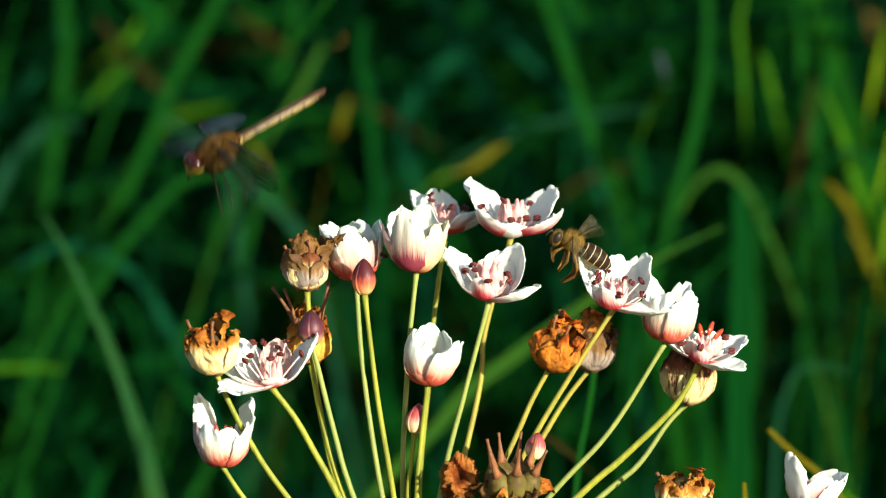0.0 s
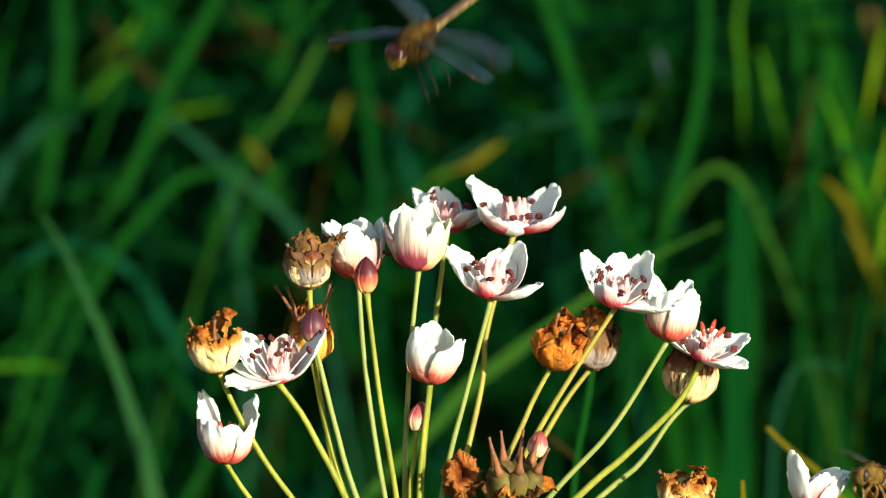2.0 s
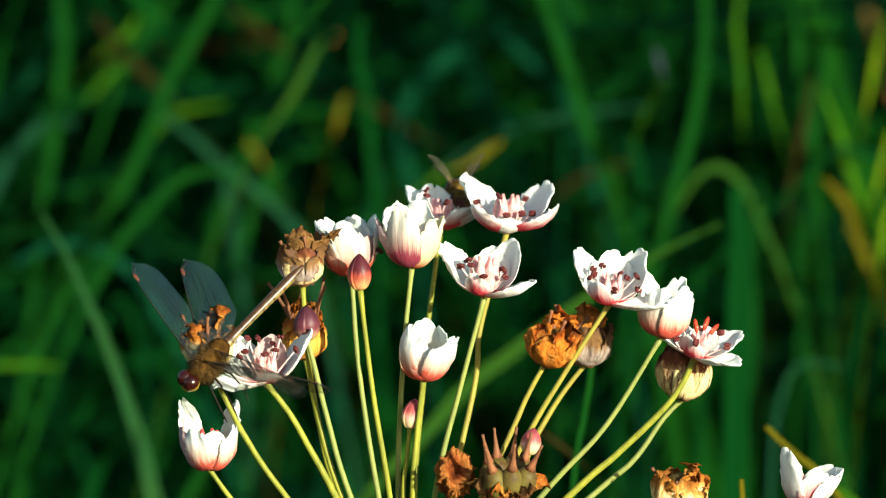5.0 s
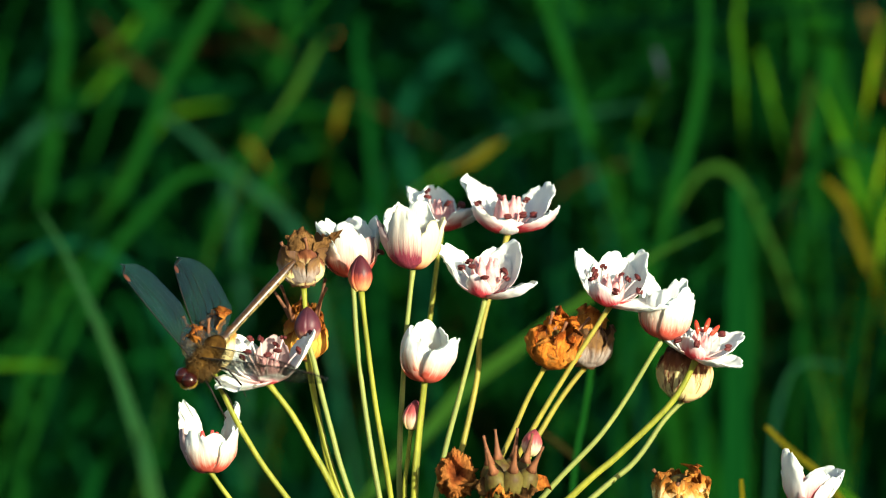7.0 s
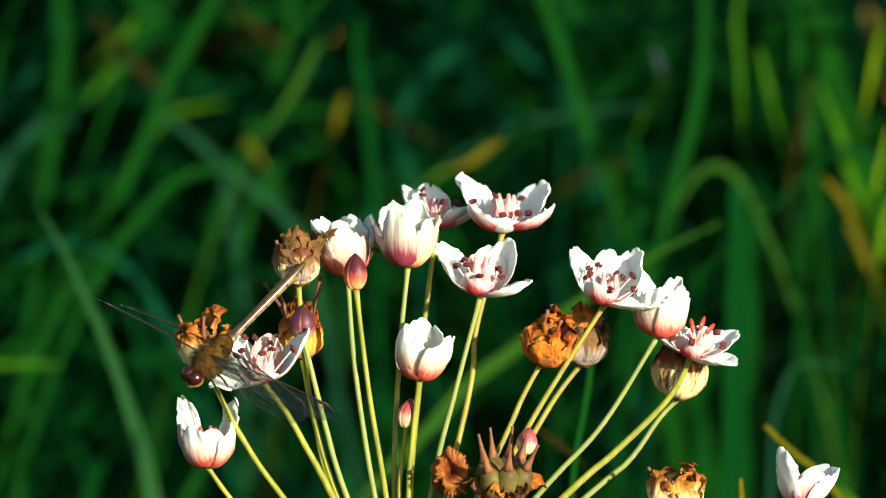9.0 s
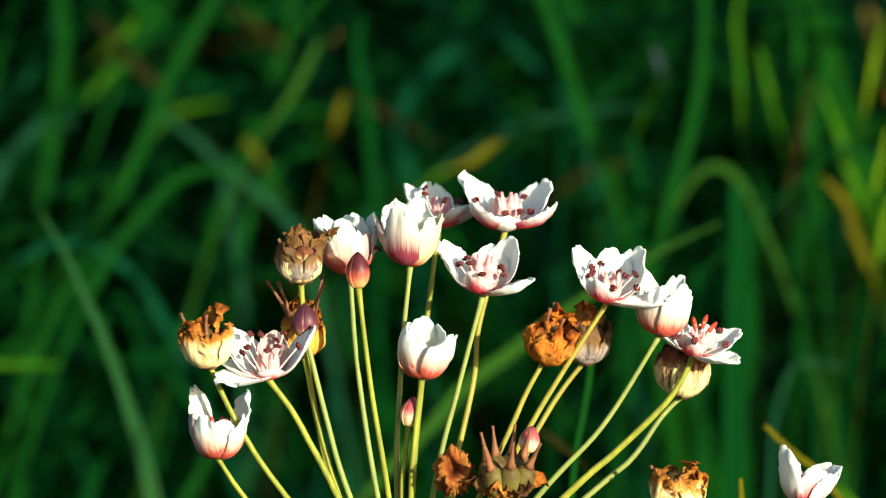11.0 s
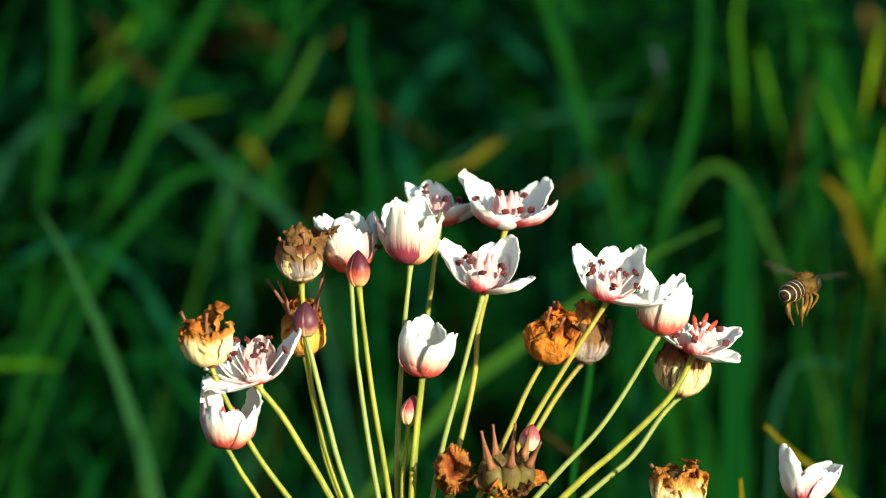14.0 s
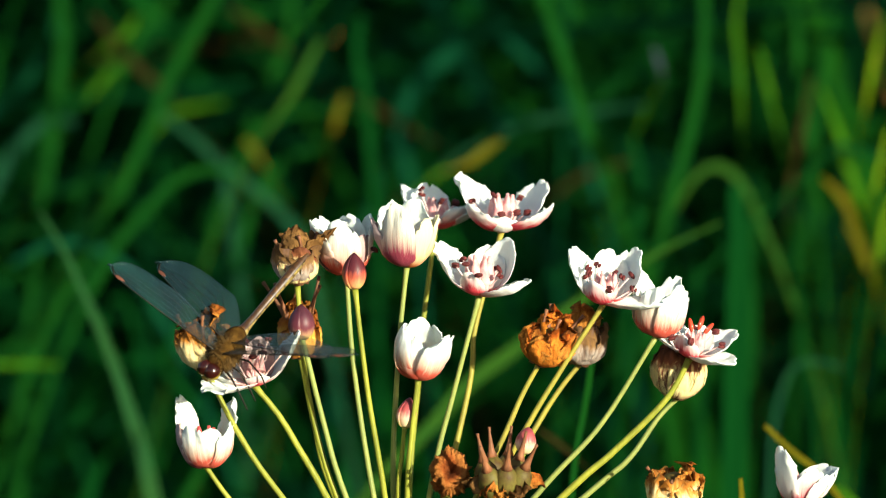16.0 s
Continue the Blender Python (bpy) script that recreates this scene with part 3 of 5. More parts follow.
flower_far = grown_flower([(1020, 882), (1100, 812), (1195, 718), (1240, 640)], -0.004, (0.20, 0.92, 0.30), [(258, 70, 62, 12.5, 5, M_PETAL_IN), (325, 36, -6, 9, 4.4, M_PETAL_OUT), (56, 78, 56, 12.5, 6.2, M_PETAL_IN), (110, 50, 26, 13, 5.6, M_PETAL_IN), (165, 46, 26, 10, 4.6, M_PETAL_IN), (215, 50, 34, 10, 4.6, M_PETAL_IN)], 15, 6, thick=0.00084, tall=(0.006, 0.0085), carpel=0.85, red=((215, 10, 7.4), (140, 22, 8.0), (165, 6, 8.4)))
flower_left = grown_flower([(600, 882), (556, 800), (522, 740), (479, 684)], -0.016, (0.02, 0.98, 0.22), [(108, 34, 22, 18, 5, M_PETAL_IN), (316, 88, 78, 15.5, 6.6, M_PETAL_IN), (234, 42, 22, 17, 6.8, M_PETAL_IN), (168, 22, 12, 13, 4.6, M_PETAL_MAUVE_SHADED), (20, 58, 2, 6, 3.6, M_PETAL_OUT), (268, 70, 56, 12.5, 5, M_PETAL_IN)], 16, thick=0.0008, spread=(4, 28), tall=(0.0085, 0.0118), carpel=0.9)
flower_low_right = grown_flower([(980, 1000), (1200, 985), (1336, 955), (1436, 901)], -0.006, (0.0, 0.98, 0.18), [(296, 10, -8, 18.0, 5.4, M_PETAL_IN), (20, 22, -12, 13.0, 5.0, M_PETAL_OUT), (62, 34, 8, 12.5, 5.6, M_PETAL_IN), (102, 40, 14, 12.5, 5.8, M_PETAL_IN), (128, 34, 10, 12.5, 6.0, M_PETAL_IN), (240, 14, 0, 14.0, 5.0, M_PETAL_OUT)], 17, 3, spread=(0, 12), tall=(0.006, 0.008))

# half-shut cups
cup_tall = grown_flower([(713, 882), (722, 640), (737, 479)], -0.006, (0.0, 0.98, 0.16), [(272, 30, 4, 15.5, 4.8, M_PETAL_MAUVE_SHADED), (338, 12, -18, 20.5, 5, M_PETAL_VEINED_SHADED), (52, 20, -10, 16, 4.8, M_PETAL_AGED), (98, 22, -8, 15.5, 4.8, M_PETAL_AGED), (165, 8, -14, 19.5, 5.6, M_PETAL_CUP), (222, 8, -10, 19.5, 5.4, M_PETAL_CUP)], 21, 3, spread=(0, 8), tall=(0.0045, 0.006), hollow=0.36, carpel_look=CARPEL_RED)
# the dark right petal has cup_tall's shadow put into its colour
cup_pale = grown_flower([(677, 882), (643, 660), (630, 494)], -0.002, (-0.05, 0.99, 0.10), [(290, 18, 4, 17.5, 5.2, M_PETAL_CUP), (350, 12, -12, 17.5, 5.4, M_PETAL_CUP), (58, 22, -8, 13, 5, M_PETAL_MAUVE_SHADED), (108, 12, -2, 17.5, 5.4, M_PETAL_CUP), (168, 8, -4, 17.5, 5.6, M_PETAL_CUP), (235, 12, 2, 18, 5.6, M_PETAL_CUP)], 22, 5, hollow=0.34, carpel_look=CARPEL_RED)
cup_front = grown_flower([(738, 882), (746, 775), (757, 679)], -0.012, (0.05, 0.98, 0.16), [(286, 14, -32, 16, 5.4, M_PETAL_CUP), (342, 14, -22, 14, 4.6, M_PETAL_CUP), (52, 26, 10, 16.5, 6, M_PETAL_CUP), (128, 8, -20, 15.5, 5.4, M_PETAL_CUP), (188, 2, -24, 17.5, 5.8, M_PETAL_CUP), (238, 8, -28, 16.5, 5.6, M_PETAL_CUP)], 23, 2, spread=(0, 6), tall=(0.004, 0.005), hollow=0.42, carpel=0.7, carpel_look=CARPEL_RED)
cup_low = grown_flower([(520, 985), (434, 885), (392, 823)], -0.014, (-0.01, 0.98, 0.20), [(232, 8, -8, 20.5, 4.6, M_PETAL_CUP), (112, 14, -8, 20, 5.4, M_PETAL_CUP), (285, 20, -8, 15, 4.4, M_PETAL_MAUVE_SHADED), (332, 18, -18, 14.5, 5, M_PETAL_CUP), (22, 20, -18, 13.5, 5, M_PETAL_CUP), (72, 22, -10, 15, 4.8, M_PETAL_CUP)], 24, 3, spread=(0, 8), tall=(0.005, 0.007), hollow=0.42, carpel=1.3, carpel_look=CARPEL_RED)
cup_right = grown_flower([(970, 882), (1080, 762), (1180, 603)], -0.006, (0.12, 0.97, 0.18), [(276, 18, -8, 13.5, 5, M_PETAL_CUP), (338, 10, -16, 15.5, 5.4, M_PETAL_CUP), (40, 10, -12, 17.5, 5.6, M_PETAL_CUP), (84, 22, 0, 13, 4.6, M_PETAL_CUP), (150, 8, -8, 17.5, 5.4, M_PETAL_CUP), (228, 10, 6, 19, 5.4, M_PETAL_CUP)], 25, 4, spread=(0, 8), tall=(0.005, 0.007), hollow=0.36, carpel_look=CARPEL_RED)

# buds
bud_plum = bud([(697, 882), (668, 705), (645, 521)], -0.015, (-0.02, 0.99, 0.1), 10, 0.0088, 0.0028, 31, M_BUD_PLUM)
bud_violet = bud([(626, 882), (590, 760), (560, 640), (552, 610)], -0.010, (-0.03, 0.98, 0.14), 40, 0.0086, 0.0031, 32, M_BUD_VIOLET)
bud_small = bud([(722, 900), (728, 820), (733, 766)], -0.008, (0.18, 0.97, 0.1), 0, 0.0074, 0.0023, 33, M_BUD_PINK, 0.0006)
bud_pink = bud([(890, 940), (925, 862), (944, 812)], -0.016, (0.18, 0.96, 0.16), 60, 0.0066, 0.0024, 34, M_BUD_PINK, 0.0006)

# withered heads
# dry_top: cream front and grey sides put lit and shaded petals into colour
dry_top = withered([(610, 882), (560, 690), (543, 512)], -0.008, (-0.02, 0.99, 0.12), 10, 0.86, 41, M_PALE_DRY, 4, 0.0150, 0.002, [16, 18, 16, 14, 16, 16], [-22, -16, -20, -12, -16, -14], [(300, -6, -20, 1.0), (345, -10, -36, 1.2), (80, 34, 120, 1.25), (30, -16, -40, 1.0), (180, 0, 10, 1.1)], crease=0.0020, notch=0.16, front=M_STREAKED, flap=M_BROWN)
dry_seed = withered([(606, 882), (572, 760), (549, 642)], 0.004, (-0.05, 0.98, 0.15), 5, 0.94, 42, M_AMBER_DRY, 6, 0.0195, 0.0052, None, [-20, -26, -18, -26, -20, -22], 2, crease=0.0018)
dry_left = withered([(510, 882), (440, 778), (402, 705), (383, 662)], -0.020, (-0.14, 0.97, 0.16), 24, 0.98, 43, M_CREAM, 3, 0.0150, 0.0020, [20, 22, 16, 14, 18, 22], [-12, -10, -6, -8, -8, -6], [(300, 0, 10, 0.6), (255, 0, 20, 0.7), (80, 0, 30, 1.05), (120, 0, 10, 0.8)], half=0.0054, length=0.0136, blunt=0.7, crease=0.0018, notch=0.3)
dry_rust = withered([(900, 802), (940, 712), (972, 653)], -0.004, (0.34, 0.90, 0.24), 20, 0.90, 44, M_UMBER, 4, 0.0172, 0.0024, [30, 26, 30, 28, 30, 26], [-84, -78, -86, -80, -84, -88], [(190, -6, -14, 1.1), (255, 0, -10, 0.9), (110, 2, -8, 1.0)], length=0.0176, half=0.0066, crease=0.0038, rust=True)
dry_grey = withered([(950, 792), (1000, 710), (1042, 655)], 0.010, (0.12, 0.98, 0.1), 30, 0.98, 45, M_PALE_DRY, 3, 0.0140, 0.002, [14, 16, 14, 12, 14, 14], [-10, -14, -8, -12, -10, -14], 2, crease=0.0016)
dry_right = withered([(1060, 882), (1130, 822), (1180, 752), (1216, 714)], 0.006, (0.05, 0.99, 0.14), 25, 0.98, 46, M_STREAKED, 2, 0.0140, 0.001, [18, 18, 16, 18, 16, 16], [-32, -28, -34, -28, -32, -28], 0, length=0.0172, half=0.0060, notch=0.1, crease=0.0012)
dry_low = withered([(900, 1040), (1060, 985), (1150, 960), (1208, 922)], -0.006, (0.02, 0.98, 0.2), 0, 1.04, 47, M_CREAM, 3, 0.0120, 0.004, [22, 18, 26, 16, 14, 18], [-30, -34, -16, -14, -30, -34], [(70, 0, 10, 0.8)], length=0.0146, crease=0.0022)


def husk():
    """A crumpled, hollow, rusty husk, with shade painted into its hollow and creases."""
    ob, end, way = stalk("husk", [(760, 1010), (790, 940), (812, 886)], -0.014, 0.0008, "crumpled hollow rust-brown dead flower")
    m = head_matrix(end, axis_of(0.05, 0.95, 0.3))
    mouth = Vector((0.75, 0.15, 0.65)).normalized()
    vs, fs, ts = [], [], []
    rows, cols = 44, 56
    for i in range(rows):
        for j in range(cols):
            a, q = math.pi * (0.01 + 0.98 * i / (rows - 1)), 2 * math.pi * j / cols
            d = Vector((math.sin(a) * math.cos(q), math.sin(a) * math.sin(q), -math.cos(a)))
            f = 1 + 0.30 * noise.noise(d * 2.3) + 0.34 * abs(noise.noise(d * 5.0)) + 0.30 * abs(noise.noise(d * 11.0)) - 0.2
            f -= 1.05 * min(1.0, max(0.0, (d.dot(mouth) - 0.66) / 0.22)) ** 0.7
            vs.append(Vector((d.x * 0.0047, d.y * 0.0047, 0.0056 + d.z * 0.0058)) * 1.0 + Vector((d.x * 0.0047, d.y * 0.0047, d.z * 0.0058)) * (f - 1))
            # the deeper the shell sinks, the darker its colour: painted recess shade
            ts.append((0.98 - 0.55 * (f - 0.5), 0.5, 1, 0.5))
    for i in range(rows - 1):
        for j in range(cols):
            k = (j + 1) % cols
            fs.append((i * cols + j, i * cols + k, (i + 1) * cols + k, (i + 1) * cols + j))
    part("husk_shell", mesh_of("husk_shell", vs, fs, M_HUSK, ts), ob, m, "crumpled rust-coloured shell")


husk()


def pods():
    """A ring of ripening seed pods with long dry beaks, a rag of dead petal in front."""
    ob, end, way = stalk("seed_head", [(800, 1020), (870, 945), (905, 886)], -0.018, 0.0010, "ring of ripe green-brown seed pods with beaks")
    m = head_matrix(end, axis_of(0.03, 0.95, 0.3)) @ Matrix.Scale(0.9, 4)
    prof = [(0.0, 0.0014), (0.002, 0.0029), (0.0050, 0.0036), (0.0080, 0.0029), (0.0098, 0.0016), (0.0112, 0.0010), (0.0135, 0.00062), (0.0165, 0.00036), (0.0180, 0.00042)]
    rnd = random.Random(8)
    for k in range(7):
        lean = 15 + rnd.uniform(-4, 9)
        t = m @ Matrix.Rotation(radians(360 / 7 * k + 12), 4, "Z") @ Matrix.Translation((0.0028, 0, 0)) @ Matrix.Rotation(radians(lean), 4, "Y")
        p = part("pod", mesh_of("pod", *lathe(prof[:5], 10, 1.0, "Z"), M_FOLLICLE), ob, t)
        part("beak", mesh_of("beak", *lathe([(a, r * 1.03) for a, r in prof[4:]], 10, 1.0, "Z"), M_BEAK), ob, t, "dry brown beak of a seed pod")
    for k in range(6):
        me = tepal("withered_petal", M_BROWN if k % 2 else M_UMBER, 0.0105, 0.0042, (84, 44, 20), 0.3, 0.006, 520 + k, rows=20, cols=15, notch=0.9, fine=0.0012)
        part("withered_petal", me, ob, m @ Matrix.Rotation(radians(62 * k - 20), 4, "Z") @ Matrix.Translation((0.0012, 0, -0.001)), "torn rust-coloured petal")


pods()


# ---- grass ----
def standing(route, deep, widths, material, seed, label, thin=1.0):
    """A blade of its own: route on the grid, from its tip down; it goes on, arching, to its root in the ground."""
    pts = [at(x, y, deep) for x, y in route]
    line = spline(pts, 26)
    way = (line[-1] - line[-2]).normalized()
    a, c = line[-1], Vector((line[-1].x + way.x * 0.22, line[-1].y + 0.05, -0.02))
    b = a + way * 0.18
    for k in range(1, 15):
        u = (k / 14) ** 1.8
        line.append(a * (1 - u) ** 2 + b * (2 * u * (1 - u)) + c * u * u)
    n = len(widths) - 1
    fine = []
    for i in range(40):
        u = min(1.0, i / 25) * n
        k = min(int(u), n - 1)
        w = widths[k] * (1 - (u - k)) + widths[k + 1] * (u - k)
        fine.append(w * (1.0 if i < 26 else max(thin, 1 - (1 - thin) * (i - 25) / (1.4 if thin < 0.2 else 4))))
    vs, fs, ts = blade(line, fine, VIEW + sun_way * 0.4, seed, 40, 5, 0.12)
    ob = new("grass_blade", mesh_of("grass_blade", vs, fs, material, ts))
    return tagged(ob, label, "grass", "grass blades behind the rush")


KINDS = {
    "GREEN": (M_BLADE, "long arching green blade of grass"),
    "LIT": (M_BLADE_LIT, "light green blade of grass with sunlight in its colour"),
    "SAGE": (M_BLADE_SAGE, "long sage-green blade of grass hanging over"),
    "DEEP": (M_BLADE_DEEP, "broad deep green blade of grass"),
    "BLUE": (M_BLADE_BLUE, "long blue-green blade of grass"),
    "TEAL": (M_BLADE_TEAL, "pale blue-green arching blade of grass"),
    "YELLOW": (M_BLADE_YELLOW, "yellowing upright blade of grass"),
    "LIME": (M_BLADE_LIME, "yellow-green blade of grass with sunlight painted in"),
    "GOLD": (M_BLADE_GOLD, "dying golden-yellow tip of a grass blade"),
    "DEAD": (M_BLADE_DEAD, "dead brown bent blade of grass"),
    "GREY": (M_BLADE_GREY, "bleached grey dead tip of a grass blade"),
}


def stand(kind, deep, widths, *route):
    """One blade of a kind, with its half widths in millimetres."""
    material, label = KINDS[kind]
    fades = kind in ("DEAD", "YELLOW", "GOLD", "GREY", "LIME")
    standing(route, deep, [w * 0.001 for w in (widths if len(widths) > 1 else widths * 2)], material, 700 + len(scene.objects) % 997, label, 0.1 if fades else 0.5)


stand("SAGE", 0.28, (0.4, 0.9, 1.3, 1.7, 2.1, 2.5, 2.8), (76, 380), (117, 446), (157, 531), (198, 626), (233, 726), (258, 806), (280, 906))
stand("GREEN", 0.46, (2.2,), (401, -24), (346, 76), (306, 146), (271, 236), (231, 326), (186, 406), (146, 476))
stand("GREEN", 0.46, (2.3,), (961, -14), (991, 66), (1016, 146), (1041, 226), (1066, 291))
stand("BLUE", 0.6, (1.2, 2.6, 2.8, 2.8, 2.6, 2.4), (896, 56), (856, 71), (806, 101), (756, 146), (721, 196), (696, 266))
stand("BLUE", 0.6, (1.6, 2), (896, 66), (936, 106), (976, 146), (1016, 196), (1046, 286))
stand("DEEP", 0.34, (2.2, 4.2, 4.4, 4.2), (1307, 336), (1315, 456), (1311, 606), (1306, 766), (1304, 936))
stand("DEAD", 0.2, (0.5, 0.9, 0.5), (958, 766), (992, 790), (1026, 818))
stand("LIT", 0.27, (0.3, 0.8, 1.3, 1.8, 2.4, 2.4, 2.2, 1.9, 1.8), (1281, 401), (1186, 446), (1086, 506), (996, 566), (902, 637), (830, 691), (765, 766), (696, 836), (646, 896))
stand("LIT", 0.46, (0.8, 1.5, 1.5, 0.8), (574, 78), (554, 114), (528, 166), (501, 206))
stand("DEAD", 0.5, (0.8, 1.7, 1.9, 1.4), (171, 31), (211, 81), (251, 126), (286, 156))
stand("DEAD", 0.56, (0.7, 1.4, 1.4), (411, 21), (456, 51), (501, 86))
stand("GOLD", 0.5, (0.5, 1.3, 1.2), (618, 171), (608, 201), (598, 234))
stand("DEAD", 0.54, (0.6, 1.5, 1.5, 0.8), (626, 178), (676, 201), (726, 231), (774, 258))
stand("GOLD", 0.4, (0.5, 1.6, 1.5, 0.5), (896, 254), (866, 273), (841, 292), (806, 306))
stand("YELLOW", 0.5, (0.5, 1.2, 1), (806, 302), (778, 318), (751, 341))
stand("GOLD", 0.55, (0.6, 1.4, 0.8), (434, 246), (453, 268), (468, 291))
stand("TEAL", 0.48, (0.9, 1.7, 2, 2), (271, 196), (336, 241), (386, 286), (436, 326), (486, 366), (536, 426), (566, 526))
stand("TEAL", 0.52, (0.9, 2, 2.2, 2.2), (398, 281), (409, 346), (421, 426), (431, 526), (436, 646))
stand("GREEN", 0.44, (0.8, 1.6, 1.9, 1.9), (426, 324), (391, 308), (351, 311), (306, 336), (256, 391), (216, 436), (176, 506))
stand("GREEN", 0.55, (2.2, 2.7, 2.6), (111, -24), (118, 66), (112, 146), (104, 206), (90, 306))
stand("BLUE", 0.56, (1.4, 2), (101, 46), (78, 111), (46, 156), (6, 196), (-44, 246))
stand("TEAL", 0.52, (0.8, 2, 2.3, 2.3), (141, 224), (98, 220), (56, 246), (21, 291), (-14, 356))
stand("GREEN", 0.5, (0.8, 1.5, 1.4), (102, 216), (96, 286), (86, 356), (72, 446))
stand("YELLOW", 0.42, (0.5, 1.2, 1.2), (111, 654), (46, 651), (-54, 656))
stand("GREEN", 0.55, (0.8, 1.6, 1.5), (611, 214), (561, 201), (511, 211), (456, 241), (426, 306))
stand("YELLOW", 0.58, (0.6, 1.3, 1.2), (401, 190), (356, 196), (306, 211), (268, 251))
stand("TEAL", 0.5, (0.7, 1.1, 1.1), (1151, 194), (1086, 200), (1016, 211), (946, 222), (886, 246))
stand("YELLOW", 0.44, (0.5, 1.1, 0.9), (1178, 146), (1163, 174), (1146, 211))
stand("GREY", 0.42, (0.5, 1.1, 0.2), (1164, 92), (1173, 115), (1178, 140))
stand("GREEN", 0.42, (1.6, 2.1, 2), (1254, -14), (1252, 86), (1244, 166), (1221, 266), (1191, 376))
stand("YELLOW", 0.45, (0.6, 1.1, 0.6), (1318, -14), (1309, 46), (1316, 126), (1319, 216))
stand("YELLOW", 0.48, (0.6, 1.2, 1), (1348, 91), (1363, 146), (1380, 216))
stand("DEAD", 0.44, (0.6, 1.3, 1.2), (1443, 141), (1431, 206), (1416, 276), (1404, 341))
stand("YELLOW", 0.46, (0.7, 1.8, 1.5), (1458, 161), (1486, 226), (1506, 296), (1528, 361))
stand("GOLD", 0.4, (0.5, 1.5, 1.2), (1461, 321), (1496, 356), (1516, 394))
stand("GOLD", 0.42, (0.5, 1.4, 1.2), (1504, 401), (1524, 434), (1541, 476))
# sun patches along the right edge, made by the bright lime colour
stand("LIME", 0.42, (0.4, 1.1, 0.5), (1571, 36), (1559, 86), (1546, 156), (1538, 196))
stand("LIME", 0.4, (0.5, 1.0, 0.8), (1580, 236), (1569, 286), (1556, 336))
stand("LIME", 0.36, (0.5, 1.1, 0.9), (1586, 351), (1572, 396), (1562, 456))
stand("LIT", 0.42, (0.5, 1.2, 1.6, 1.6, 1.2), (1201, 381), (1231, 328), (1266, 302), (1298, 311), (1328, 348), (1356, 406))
stand("DEAD", 0.5, (0.6, 1.2, 1.2), (1118, 294), (1066, 306), (1014, 331), (966, 376))
stand("TEAL", 0.36, (0.5, 0.9, 1), (1498, 658), (1451, 647), (1413, 656), (1392, 696), (1376, 766), (1368, 896))
stand("GOLD", 0.12, (0.7, 0.9, 0.8), (1360, 760), (1406, 804), (1456, 844), (1506, 906))
stand("GOLD", 0.05, (0.5, 0.7, 0.7), (1317, 854), (1319, 896), (1316, 966))
stand("GREEN", 0.1, (0.7, 0.85, 0.85), (1056, 606), (1052, 656), (1040, 736), (1026, 806), (1016, 906))
stand("YELLOW", 0.2, (0.5, 0.9, 0.9), (1484, 868), (1514, 890), (1551, 936))
stand("GREEN", 0.45, (1.2, 1.8, 1.6), (1408, -24), (1417, 66), (1422, 136), (1436, 236))
stand("GREEN", 0.52, (1, 1.8, 1.6), (1484, -14), (1472, 86), (1456, 166), (1446, 266))
stand("BLUE", 0.62, (1, 2.2, 2), (694, 146), (706, 226), (728, 306), (741, 406))
stand("GREEN", 0.56, (0.8, 1.9, 1.6), (324, -24), (298, 18), (264, 51), (236, 106))
stand("YELLOW", 0.56, (0.6, 1.5, 1.2), (248, 34), (231, 64), (202, 86))
stand("YELLOW", 0.58, (0.6, 1.3, 1), (220, 118), (196, 141), (171, 171))
stand("DEEP", 0.48, (1, 2, 2), (646, 36), (638, 96), (654, 176), (661, 266))
stand("GREEN", 0.6, (1, 1.8, 1.6), (530, -14), (518, 56), (506, 106), (476, 166))
stand("GREEN", 0.48, (0.8, 1.8, 2), (1356, 336), (1344, 406), (1338, 486), (1336, 606))
stand("DEEP", 0.46, (0.8, 1.9, 2), (1126, 246), (1141, 326), (1134, 406), (1121, 526))
stand("GREEN", 0.52, (0.8, 1.7, 1.7), (566, 274), (526, 282), (486, 318), (456, 362), (436, 436))
stand("DEEP", 0.44, (0.8, 1.9, 2), (336, 566), (296, 636), (256, 706), (196, 796), (156, 906))
stand("GREEN", 0.4, (0.8, 1.5, 1.6), (401, 776), (371, 826), (341, 876), (316, 936))
stand("BLUE", 0.46, (0.8, 1.8, 2), (26, 476), (66, 451), (116, 436), (176, 446), (246, 496), (296, 576))
stand("GREEN", 0.5, (0.8, 1.6, 1.6), (176, 421), (166, 456), (146, 506), (106, 566), (46, 606))
stand("DEEP", 0.5, (0.8, 1.8, 1.8), (106, 566), (166, 626), (221, 646), (286, 646), (336, 706))
stand("DEEP", 0.48, (0.8, 1.8, 1.8), (6, 886), (66, 836), (116, 786), (156, 726), (171, 656))
stand("DEEP", 0.42, (0.5, 0.9, 0.9), (1426, 386), (1416, 486), (1431, 606), (1446, 726), (1451, 886))
stand("DEEP", 0.44, (0.5, 0.9, 0.9), (1536, 476), (1526, 586), (1506, 706), (1496, 886))
stand("DEEP", 0.46, (0.8, 1.6, 1.6), (1241, 476), (1238, 566), (1246, 686), (1242, 856))


